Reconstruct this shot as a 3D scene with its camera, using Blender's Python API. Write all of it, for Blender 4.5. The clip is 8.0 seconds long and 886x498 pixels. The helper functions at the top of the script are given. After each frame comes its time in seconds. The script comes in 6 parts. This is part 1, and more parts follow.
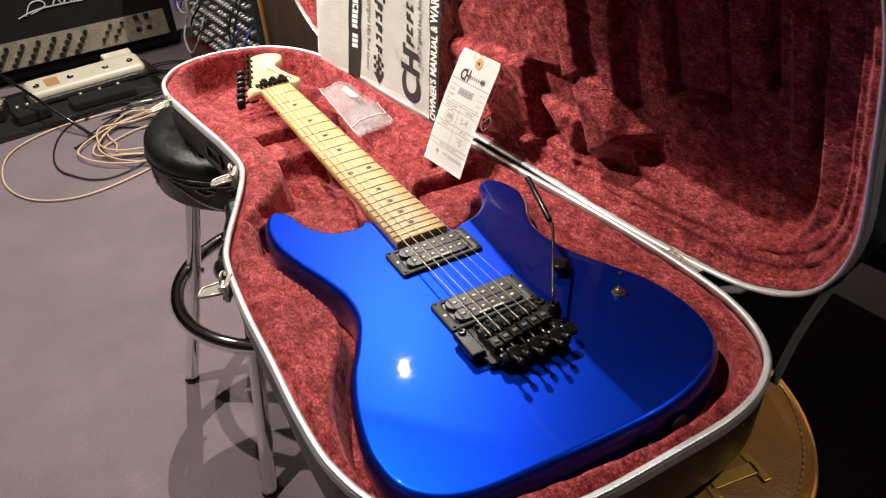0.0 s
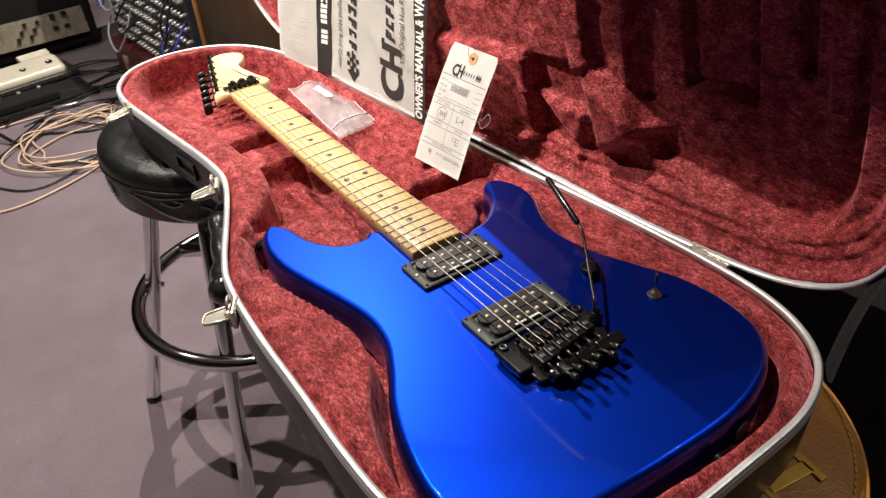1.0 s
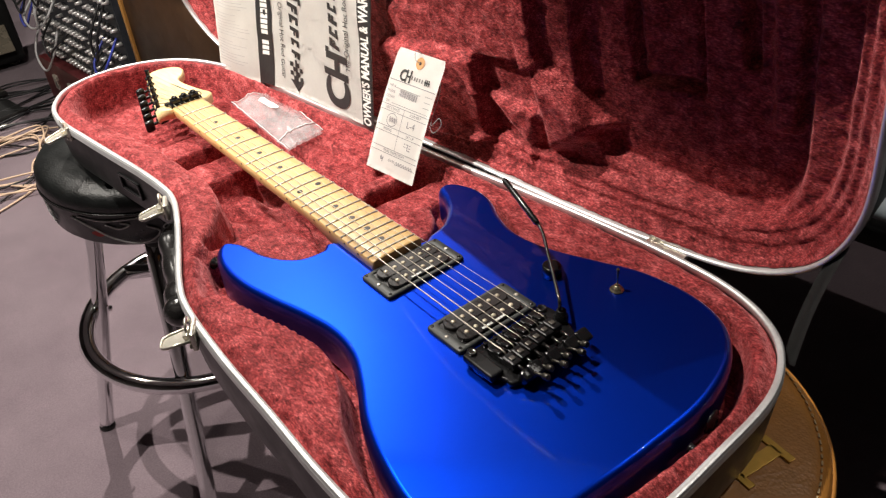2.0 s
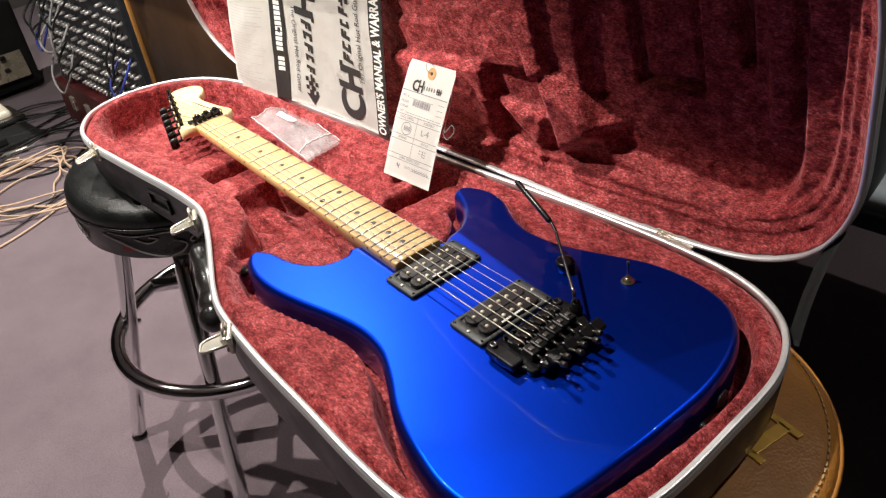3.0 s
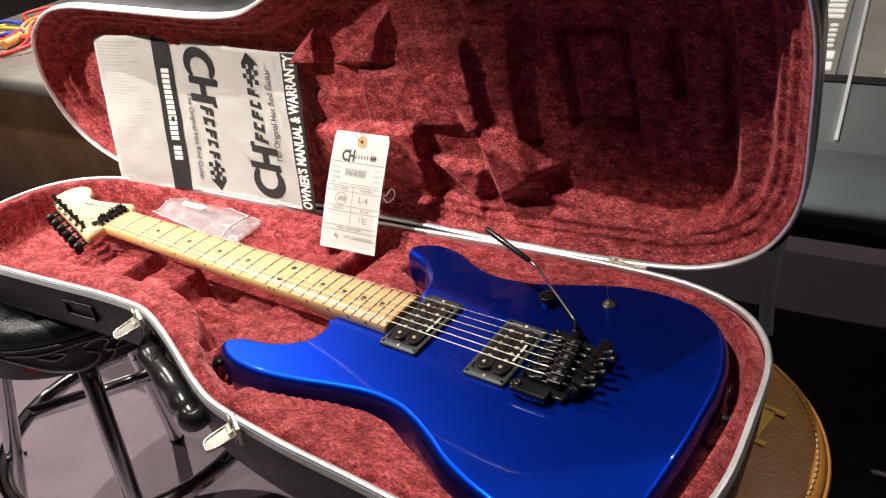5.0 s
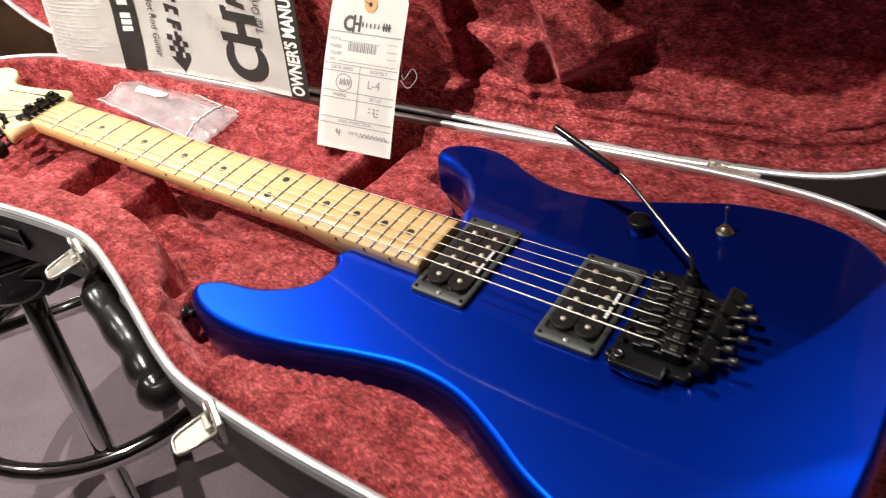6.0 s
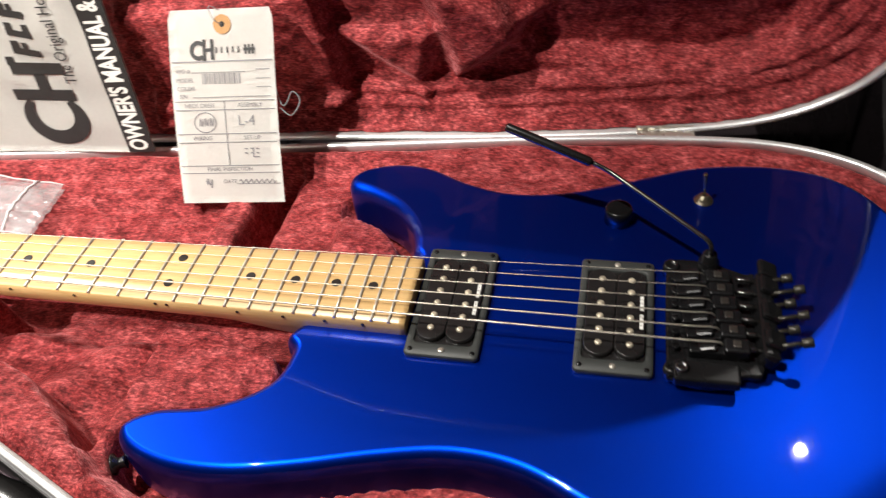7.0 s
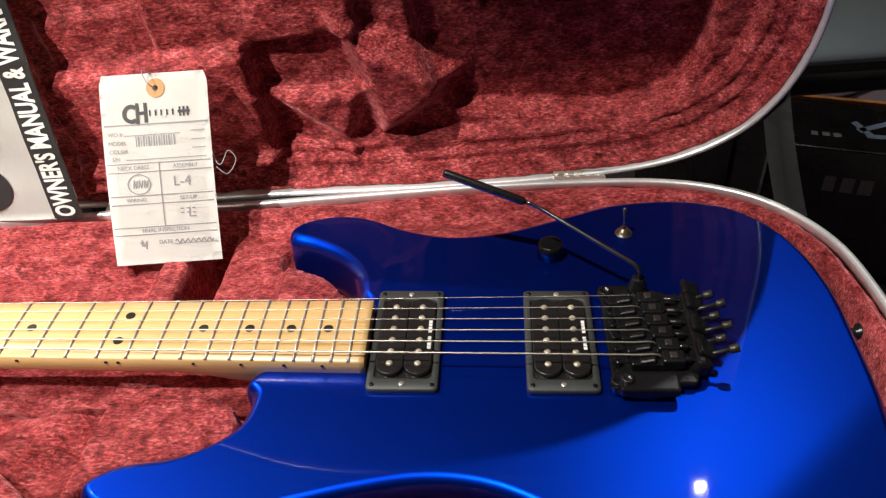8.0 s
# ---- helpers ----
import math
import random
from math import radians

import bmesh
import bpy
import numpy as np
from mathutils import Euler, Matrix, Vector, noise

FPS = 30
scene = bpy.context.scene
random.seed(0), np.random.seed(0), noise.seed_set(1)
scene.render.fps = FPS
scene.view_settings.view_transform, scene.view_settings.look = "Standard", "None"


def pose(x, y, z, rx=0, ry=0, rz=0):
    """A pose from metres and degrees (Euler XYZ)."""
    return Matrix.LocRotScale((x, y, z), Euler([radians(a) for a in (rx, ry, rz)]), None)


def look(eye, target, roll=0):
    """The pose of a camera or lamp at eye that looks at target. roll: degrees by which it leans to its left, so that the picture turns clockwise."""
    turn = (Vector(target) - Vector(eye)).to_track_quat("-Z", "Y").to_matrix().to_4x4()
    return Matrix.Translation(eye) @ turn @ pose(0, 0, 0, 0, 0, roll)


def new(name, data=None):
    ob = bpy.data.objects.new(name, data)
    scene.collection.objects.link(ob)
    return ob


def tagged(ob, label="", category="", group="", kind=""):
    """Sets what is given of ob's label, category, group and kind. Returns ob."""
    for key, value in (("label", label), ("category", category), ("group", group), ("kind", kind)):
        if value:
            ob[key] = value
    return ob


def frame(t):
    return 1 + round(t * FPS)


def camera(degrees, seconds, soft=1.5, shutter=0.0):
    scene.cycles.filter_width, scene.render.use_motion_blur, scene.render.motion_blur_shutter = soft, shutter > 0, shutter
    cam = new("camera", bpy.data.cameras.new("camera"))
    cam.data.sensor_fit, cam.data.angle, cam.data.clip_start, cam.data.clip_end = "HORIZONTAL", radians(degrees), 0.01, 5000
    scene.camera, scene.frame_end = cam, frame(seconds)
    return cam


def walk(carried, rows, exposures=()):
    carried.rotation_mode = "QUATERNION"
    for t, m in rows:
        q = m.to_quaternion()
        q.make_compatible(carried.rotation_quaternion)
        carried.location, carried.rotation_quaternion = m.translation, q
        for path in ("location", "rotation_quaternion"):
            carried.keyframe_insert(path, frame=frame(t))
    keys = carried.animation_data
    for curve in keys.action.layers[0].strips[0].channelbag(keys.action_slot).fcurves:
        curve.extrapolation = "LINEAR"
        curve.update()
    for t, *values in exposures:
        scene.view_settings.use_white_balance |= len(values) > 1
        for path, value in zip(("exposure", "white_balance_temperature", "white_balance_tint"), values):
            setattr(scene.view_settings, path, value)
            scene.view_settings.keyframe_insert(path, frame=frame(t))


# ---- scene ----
cam = camera(57.8, 8.0, soft=1.25, shutter=0.3)
ROWS = [
    (0.0, (-0.2780, -0.4557, 1.2024), (0.0780, 0.2897, 0.6389), -4.86),
    (0.5, (-0.2996, -0.4065, 1.2006), (0.0715, 0.3203, 0.6227), -4.42),
    (1.0, (-0.3295, -0.3695, 1.2002), (0.0984, 0.3222, 0.6184), -4.39),
    (1.5, (-0.3421, -0.3457, 1.1969), (0.1288, 0.3212, 0.6194), -4.44),
    (2.0, (-0.3355, -0.3569, 1.1999), (0.1464, 0.2974, 0.6171), -5.00),
    (2.2, (-0.3344, -0.3774, 1.2019), (0.1516, 0.2808, 0.6270), -4.75),
    (3.3, (-0.3923, -0.3822, 1.2362), (0.0919, 0.2764, 0.6601), -9.89),
    (3.5, (-0.4203, -0.3349, 1.2439), (0.1295, 0.2937, 0.6940), -10.44),
    (4.0, (-0.4755, -0.2900, 1.2426), (0.1626, 0.2697, 0.7138), -8.69),
    (5.3, (-0.4973, -0.2537, 1.2217), (0.1778, 0.2551, 0.6874), -7.06),
    (5.5, (-0.4746, -0.2241, 1.2003), (0.1820, 0.2709, 0.6311), -6.89),
    (5.8, (-0.4105, -0.1557, 1.1596), (0.2061, 0.3246, 0.5358), -7.46),
    (6.0, (-0.3598, -0.1061, 1.1372), (0.2435, 0.3564, 0.4875), -7.58),
    (6.2, (-0.3300, -0.0747, 1.1208), (0.2695, 0.3849, 0.4655), -8.18),
    (6.3, (-0.3152, -0.0605, 1.1218), (0.2743, 0.3996, 0.4579), -9.73),
    (6.5, (-0.3005, -0.0240, 1.1158), (0.3146, 0.3871, 0.4429), -9.57),
    (6.7, (-0.2941, 0.0056, 1.1137), (0.3560, 0.3504, 0.4366), -10.18),
    (6.8, (-0.3013, 0.0264, 1.1181), (0.3690, 0.3137, 0.4339), -8.79),
    (7.0, (-0.3248, 0.0557, 1.1123), (0.3725, 0.2589, 0.4249), -7.43),
    (7.2, (-0.3433, 0.0729, 1.1224), (0.3730, 0.2038, 0.4370), -5.89),
    (7.5, (-0.3636, 0.0866, 1.1270), (0.3814, 0.1684, 0.4649), -4.50),
    (7.7, (-0.3681, 0.0873, 1.1233), (0.3936, 0.1618, 0.4796), -4.08),
    (8.0, (-0.3634, 0.0901, 1.1187), (0.4093, 0.1567, 0.4874), -3.32),
]
walk(cam, [(t, look(eye, aim, roll)) for t, eye, aim, roll in ROWS], exposures=[(0.0, 0.06, 6650, 10), (3.3, 0.17, 6480, 9), (5.5, 0.20, 6440, 9), (6.5, 0.06, 6420, 8), (8.0, 0.10, 6400, 8)])

# ---- light ----
world = bpy.data.worlds.new("studio_air")
scene.world = world
world.use_nodes = True
world.node_tree.nodes["Background"].inputs["Color"].default_value = (0.02, 0.02, 0.022, 1)
world.node_tree.nodes["Background"].inputs["Strength"].default_value = 0.3

CEILING = 2.62
DOWNLIGHTS = [  # x, y, watts, beam in degrees, and where it is aimed (None: straight down)
    (1.16, -0.55, 30, 125, None), (0.62, 1.90, 270, 125, None), (-0.37, 0.76, 165, 125, None), (-1.30, 1.60, 400, 22, (0.16, 0.66, 0.90)),
    # the last is an unseen lamp, added to fill the console side
    (-0.58, 2.30, 70, 120, None), (1.75, 0.55, 26, 100, None),
]
WARM = (1.0, 0.935, 0.86)
for lx, ly, watts, beam, aim in DOWNLIGHTS:
    lamp = bpy.data.lights.new("downlight_beam", "SPOT")
    lamp.energy, lamp.color, lamp.spot_size, lamp.spot_blend, lamp.shadow_soft_size = watts, WARM, radians(beam), 0.9, 0.013
    ob = new("downlight_beam", lamp)
    ob.location = (lx, ly, CEILING - 0.03)
    if aim:
        ob.rotation_euler = (Vector(aim) - ob.location).to_track_quat("-Z", "Y").to_euler()

# ---- materials ----


class Nodes:
    """A small hand for wiring one node material."""

    def __init__(self, name):
        self.mat = bpy.data.materials.new(name)
        self.mat.use_nodes = True
        self.tree = self.mat.node_tree
        self.bsdf = self.tree.nodes["Principled BSDF"]
        self.coord = self.tree.nodes.new("ShaderNodeTexCoord")

    def add(self, kind, **inputs):
        node = self.tree.nodes.new(kind)
        for key, value in inputs.items():
            node.inputs[key.replace("_", " ")].default_value = value
        return node

    def link(self, a, b):
        self.tree.links.new(a, b)

    def noise(self, scale, detail=4.0, rough=0.55, stretch=None):
        node = self.add("ShaderNodeTexNoise", Scale=scale, Detail=detail, Roughness=rough)
        if stretch:
            mapping = self.add("ShaderNodeMapping")
            mapping.inputs["Scale"].default_value = stretch
            self.link(self.coord.outputs["Object"], mapping.inputs["Vector"])
            self.link(mapping.outputs["Vector"], node.inputs["Vector"])
        else:
            self.link(self.coord.outputs["Object"], node.inputs["Vector"])
        return node.outputs["Fac"]

    def ramp(self, fac, stops):
        node = self.tree.nodes.new("ShaderNodeValToRGB")
        while len(node.color_ramp.elements) < len(stops):
            node.color_ramp.elements.new(0.5)
        for element, (at, colour) in zip(node.color_ramp.elements, stops):
            element.position, element.color = at, (*colour, 1) if len(colour) == 3 else colour
        self.link(fac, node.inputs["Fac"])
        return node.outputs["Color"]

    def mix(self, fac, a, b, blend="MIX"):
        node = self.tree.nodes.new("ShaderNodeMix")
        node.data_type, node.blend_type = "RGBA", blend
        for socket, value in ((node.inputs[0], fac), (node.inputs[6], a), (node.inputs[7], b)):
            if isinstance(value, (int, float)):
                socket.default_value = value
            elif isinstance(value, tuple):
                socket.default_value = (*value, 1)
            else:
                self.link(value, socket)
        return node.outputs[2]

    def bump(self, fac, strength, distance, normal=None):
        node = self.add("ShaderNodeBump", Strength=strength, Distance=distance)
        self.link(fac, node.inputs["Height"])
        if normal is not None:
            self.link(normal, node.inputs["Normal"])
        return node.outputs["Normal"]


def surface(name, colour, rough=0.5, metal=0.0, vary=0.15, big=6.0, fine=120.0, bump=0.0, bump_at=None, depth=0.001, coat=0.0, coat_rough=0.05, rough_vary=0.08):
    """Colour that drifts at a large and a fine scale, with uneven gloss and a fine relief."""
    n = Nodes(name)
    low, high = tuple(c * (1 - vary) for c in colour), tuple(min(1, c * (1 + vary)) for c in colour)
    tone = n.ramp(n.noise(big), [(0.3, low), (0.7, high)])
    grain = n.ramp(n.noise(fine, 3), [(0.35, (1 - vary * 0.7,) * 3), (0.65, (1, 1, 1))])
    n.link(n.mix(1.0, tone, grain, "MULTIPLY"), n.bsdf.inputs["Base Color"])
    n.bsdf.inputs["Metallic"].default_value = metal
    gloss = n.ramp(n.noise(big * 3 + 5, 5), [(0.3, (max(0.02, rough - rough_vary),) * 3), (0.7, (min(1, rough + rough_vary),) * 3)])
    n.link(gloss, n.bsdf.inputs["Roughness"])
    if bump:
        n.link(n.bump(n.noise(bump_at or fine, 5), bump, depth), n.bsdf.inputs["Normal"])
    n.bsdf.inputs["Coat Weight"].default_value = coat
    n.bsdf.inputs["Coat Roughness"].default_value = coat_rough
    return n.mat


def plush(name):
    """Crushed crimson plush: pile pressed to and fro in patches, with a pale sheen at grazing light."""
    n = Nodes(name)
    clouds = n.noise(20.0, 2, 0.5)
    patches = n.noise(80.0, 3.0, 0.6, (1.0, 0.6, 1.0))
    crush = n.noise(210.0, 4.0, 0.7, (1.0, 0.6, 1.0))
    dents = n.noise(62.0, 5.0, 0.75, (1.0, 0.8, 1.0))
    fibres = n.noise(620.0, 3.0, 0.7, (1.0, 0.4, 1.0))
    hue = n.ramp(patches, [(0.30, (0.165, 0.016, 0.018)), (0.47, (0.29, 0.037, 0.040)), (0.66, (0.43, 0.078, 0.082))])
    shade = n.ramp(clouds, [(0.35, (0.80, 0.76, 0.76)), (0.65, (1, 1, 1))])
    # crushed highlights and fibre glints of the pile are put into the colour
    nap = n.ramp(crush, [(0.36, (0.55, 0.47, 0.47)), (0.50, (1.0, 1.0, 1.0)), (0.66, (1.2, 1.25, 1.25))])
    pressed = n.ramp(dents, [(0.32, (0.34, 0.28, 0.28)), (0.40, (1, 1, 1))])
    speck = n.ramp(fibres, [(0.34, (0.42, 0.36, 0.36)), (0.50, (0.95, 0.95, 0.95)), (0.58, (1.5, 1.6, 1.5)), (0.68, (2.2, 2.8, 2.5))])
    tone = n.mix(1.0, n.mix(1.0, n.mix(1.0, hue, shade, "MULTIPLY"), nap, "MULTIPLY"), pressed, "MULTIPLY")
    n.link(n.mix(1.0, tone, speck, "MULTIPLY"), n.bsdf.inputs["Base Color"])
    n.bsdf.inputs["Roughness"].default_value = 0.6
    n.bsdf.inputs["Specular IOR Level"].default_value = 0.15
    n.bsdf.inputs["Sheen Weight"].default_value = 1.0
    n.bsdf.inputs["Sheen Roughness"].default_value = 0.34
    n.link(n.ramp(crush, [(0.38, (0.50, 0.09, 0.10)), (0.62, (1.0, 0.42, 0.42))]), n.bsdf.inputs["Sheen Tint"])
    soft = n.bump(patches, 0.8, 0.0020)
    n.link(n.bump(fibres, 0.8, 0.0010, n.bump(crush, 0.8, 0.0016, soft)), n.bsdf.inputs["Normal"])
    return n.mat


def candy(name):
    """Deep metallic blue under a clear gloss coat, with fine swirl marks from polishing."""
    n = Nodes(name)
    drift = n.ramp(n.noise(5.0), [(0.3, (0.0008, 0.034, 0.49)), (0.7, (0.0012, 0.042, 0.57))])
    flake = n.ramp(n.noise(2600.0, 2), [(0.3, (0.82, 0.82, 0.88)), (0.7, (1, 1, 1))])
    n.link(n.mix(1.0, drift, flake, "MULTIPLY"), n.bsdf.inputs["Base Color"])
    n.bsdf.inputs["Metallic"].default_value = 0.96
    n.bsdf.inputs["Specular IOR Level"].default_value = 0.0
    n.bsdf.inputs["Roughness"].default_value = 0.37
    n.bsdf.inputs["Coat Weight"].default_value = 0.85
    n.bsdf.inputs["Coat IOR"].default_value = 1.38
    haze = n.ramp(n.noise(55.0, 6, 0.7, (1, 6, 1)), [(0.4, (0.014,) * 3), (0.75, (0.034,) * 3)])
    n.link(haze, n.bsdf.inputs["Coat Roughness"])
    return n.mat


def maple(name, colour=(0.80, 0.52, 0.20)):
    n = Nodes(name)
    lines = n.noise(90.0, 5, 0.6, (6, 0.35, 6))
    clouds = n.noise(14.0, 3, 0.5, (2, 0.8, 2))
    tone = n.ramp(lines, [(0.3, tuple(c * f for c, f in zip(colour, (0.86, 0.8, 0.7)))), (0.6, colour)])
    cloud = n.ramp(clouds, [(0.3, (0.9, 0.87, 0.8)), (0.7, (1, 1, 1))])
    n.link(n.mix(1.0, tone, cloud, "MULTIPLY"), n.bsdf.inputs["Base Color"])
    n.bsdf.inputs["Roughness"].default_value = 0.38
    n.bsdf.inputs["Coat Weight"].default_value = 0.25
    n.bsdf.inputs["Coat Roughness"].default_value = 0.2
    n.link(n.bump(lines, 0.08, 0.0005), n.bsdf.inputs["Normal"])
    return n.mat


def carpet(name):
    n = Nodes(name)
    blot = n.ramp(n.noise(3.4, 7, 0.7), [(0.30, (0.165, 0.122, 0.142)), (0.70, (0.232, 0.178, 0.200))])
    tuft = n.noise(300.0, 4, 0.85)
    speck = n.ramp(tuft, [(0.36, (0.62, 0.60, 0.62)), (0.62, (1.10, 1.10, 1.10))])
    scuff = n.ramp(n.noise(11.0, 6, 0.75), [(0.55, (1, 1, 1)), (0.8, (1.22, 1.18, 1.2))])
    n.link(n.mix(1.0, n.mix(1.0, blot, speck, "MULTIPLY"), scuff, "MULTIPLY"), n.bsdf.inputs["Base Color"])
    n.bsdf.inputs["Roughness"].default_value = 0.95
    n.bsdf.inputs["Sheen Weight"].default_value = 0.25
    n.link(n.bump(tuft, 0.6, 0.002), n.bsdf.inputs["Normal"])
    return n.mat


def leather(name, colour, rough=0.42):
    n = Nodes(name)
    cells = n.add("ShaderNodeTexVoronoi", Scale=330.0)
    n.link(n.coord.outputs["Object"], cells.inputs["Vector"])
    tone = n.ramp(n.noise(9.0, 6, 0.68), [(0.28, tuple(c * 0.62 for c in colour)), (0.72, tuple(c * 1.2 for c in colour))])
    n.link(tone, n.bsdf.inputs["Base Color"])
    gloss = n.ramp(n.noise(22.0, 5), [(0.3, (rough - 0.1,) * 3), (0.7, (rough + 0.12,) * 3)])
    n.link(gloss, n.bsdf.inputs["Roughness"])
    wrinkle = n.bump(n.noise(40.0, 6, 0.65), 0.25, 0.003)
    n.link(n.bump(cells.outputs["Distance"], 0.35, 0.0008, wrinkle), n.bsdf.inputs["Normal"])
    return n.mat


def film(name):
    """Thin clear plastic: mostly see-through, milky in its folds, with a sharp gloss."""
    n = Nodes(name)
    clear = n.tree.nodes.new("ShaderNodeBsdfTransparent")
    n.bsdf.inputs["Base Color"].default_value = (0.60, 0.60, 0.61, 1)
    n.bsdf.inputs["Roughness"].default_value = 0.12
    n.bsdf.inputs["Specular IOR Level"].default_value = 0.9
    n.link(n.bump(n.noise(38.0, 4, 0.6), 0.5, 0.006), n.bsdf.inputs["Normal"])
    mixer = n.tree.nodes.new("ShaderNodeMixShader")
    # milky patches, which also stand in for white reflections on the film
    n.link(n.ramp(n.noise(30.0, 4), [(0.3, (0.15,) * 3), (0.7, (0.44,) * 3)]), mixer.inputs[0])
    n.link(clear.outputs[0], mixer.inputs[1])
    n.link(n.bsdf.outputs[0], mixer.inputs[2])
    n.link(mixer.outputs[0], n.tree.nodes["Material Output"].inputs["Surface"])
    return n.mat


def glow(name, colour, strength):
    n = Nodes(name)
    n.bsdf.inputs["Emission Color"].default_value = (*colour, 1)
    n.bsdf.inputs["Emission Strength"].default_value = strength
    return n.mat


PLUSH = plush("crimson_plush")
CANDY = candy("metallic_blue_lacquer")
MAPLE = maple("maple_neck", (0.72, 0.48, 0.215))
MAPLE_FACE = maple("maple_headstock", (0.84, 0.66, 0.36))
CARPET = carpet("purple_grey_carpet")
SHELL = surface("black_moulded_plastic", (0.004, 0.004, 0.004), 0.42, vary=0.25, bump=0.06, bump_at=300, depth=0.0004)
ALUMINIUM = surface("brushed_aluminium", (0.84, 0.85, 0.85), 0.38, 0.6, vary=0.12, fine=260, rough_vary=0.1)
DULL_STEEL = surface("dull_steel", (0.10, 0.09, 0.08), 0.4, 0.8)
CHROME = surface("chrome", (0.82, 0.82, 0.83), 0.07, 1.0, vary=0.05, rough_vary=0.03)
NICKEL = surface("worn_nickel", (0.80, 0.76, 0.66), 0.30, 0.8, vary=0.15, fine=90, rough_vary=0.08)
STRING = surface("string_steel", (0.54, 0.50, 0.42), 0.38, 0.85, vary=0.1, fine=900)
FRET = surface("fret_wire", (0.66, 0.62, 0.55), 0.42, 0.7, vary=0.15)
BLACK_METAL = surface("black_plated_metal", (0.014, 0.014, 0.015), 0.25, 0.35, vary=0.3, fine=200, rough_vary=0.1)
TUNER_METAL = surface("worn_black_knob_metal", (0.06, 0.055, 0.045), 0.35, 0.6, vary=0.3, fine=200, rough_vary=0.1)
ARM_STEEL = surface("dark_chrome", (0.20, 0.195, 0.19), 0.20, 0.95, vary=0.15, fine=140)
SWITCH_NICKEL = surface("aged_nickel", (0.40, 0.35, 0.25), 0.28, 0.9, vary=0.2, fine=200)
POLE_NICKEL = surface("tarnished_nickel", (0.62, 0.55, 0.42), 0.40, 0.45, vary=0.25, big=60, fine=300)
BLACK_PLASTIC = surface("black_plastic", (0.014, 0.013, 0.013), 0.28, vary=0.25, coat=0.3, coat_rough=0.15)
RING_PLASTIC = surface("grey_black_ring_plastic", (0.035, 0.038, 0.036), 0.5, vary=0.2, bump=0.1, bump_at=900)
INLAY = surface("black_inlay", (0.015, 0.012, 0.010), 0.4)
PAPER = surface("white_paper", (0.78, 0.77, 0.73), 0.6, vary=0.04, big=20, fine=400, bump=0.12, bump_at=60, depth=0.003)
CARD = surface("tag_card", (0.84, 0.83, 0.79), 0.65, vary=0.03, big=30, fine=500, bump=0.05, bump_at=300)
INK = surface("printing_ink", (0.02, 0.02, 0.02), 0.5, vary=0.2)
GREY_INK = surface("grey_ink", (0.28, 0.28, 0.29), 0.6, vary=0.2)
PALE_INK = surface("white_print", (0.75, 0.74, 0.7), 0.6, vary=0.05)
BROWN_CARD = surface("brown_card", (0.46, 0.25, 0.10), 0.7, vary=0.15)
VINYL = leather("black_vinyl", (0.009, 0.010, 0.010), 0.34)
TAN = leather("tan_leather", (0.54, 0.23, 0.045), 0.42)
GOLD = surface("gold_foil", (0.86, 0.52, 0.10), 0.35, 0.35, vary=0.12)
THREAD = surface("pale_thread", (0.55, 0.40, 0.22), 0.8)
SILVER_PRINT = surface("silver_print", (0.55, 0.55, 0.55), 0.45, vary=0.1)
RED_PRINT = surface("red_print", (0.50, 0.03, 0.02), 0.5)
WHITE_PRINT = surface("white_pinstripe", (0.85, 0.85, 0.83), 0.5, vary=0.08)
WEBBING = surface("black_webbing", (0.02, 0.02, 0.02), 0.8, bump=0.4, bump_at=900)
WOOD = surface("brown_wood_panel", (0.045, 0.020, 0.008), 0.45, vary=0.3, big=4, fine=60)
# the panel's lit end: the light on it is put into a brighter colour
WOOD_LIT_EDGE = surface("lit_wood_edge", (0.45, 0.21, 0.05), 0.45, vary=0.2, big=8, fine=80)
DESK = surface("grey_laminate", (0.20, 0.185, 0.165), 0.35, vary=0.2, big=5, fine=300)
CONSOLE = surface("grey_console_paint", (0.20, 0.21, 0.215), 0.45, vary=0.08, big=8, fine=500)
ARMREST = surface("slate_armrest_vinyl", (0.16, 0.185, 0.20), 0.42, vary=0.12, big=9, fine=600, bump=0.1)
PRINT_BLUE = surface("pale_blue_print", (0.34, 0.44, 0.60), 0.3, vary=0.2)
KEYCAP = surface("white_keycap", (0.80, 0.80, 0.76), 0.4, vary=0.05)
AMP_PANEL = surface("cream_metal_panel", (0.50, 0.44, 0.33), 0.28, 0.6, vary=0.12)
WHITE_METAL = surface("white_enamel", (0.62, 0.57, 0.46), 0.35, vary=0.08)
PLUG_METAL = surface("plug_metal", (0.75, 0.74, 0.72), 0.35, 0.5, vary=0.2, big=40)
AMP_BLACK = surface("black_tolex", (0.003, 0.003, 0.003), 0.95, vary=0.3, bump=0.3, bump_at=500)
CABLE_TAN = surface("tan_cable_jacket", (0.66, 0.48, 0.34), 0.5, vary=0.12)
CABLE_BLACK = surface("black_cable_jacket", (0.015, 0.015, 0.017), 0.45, vary=0.2)
CABLE_RED = surface("red_cable", (0.55, 0.05, 0.04), 0.45)
CABLE_YELLOW = surface("yellow_cable", (0.75, 0.42, 0.04), 0.45)
CABLE_BLUE = surface("blue_cable", (0.05, 0.07, 0.42), 0.45)
CABLE_ORANGE = surface("orange_cable", (0.80, 0.32, 0.10), 0.45)
MAROON = surface("maroon_trim", (0.12, 0.018, 0.02), 0.5, vary=0.25)
RACK_FACE = surface("patchbay_panel", (0.03, 0.035, 0.045), 0.5, vary=0.4)
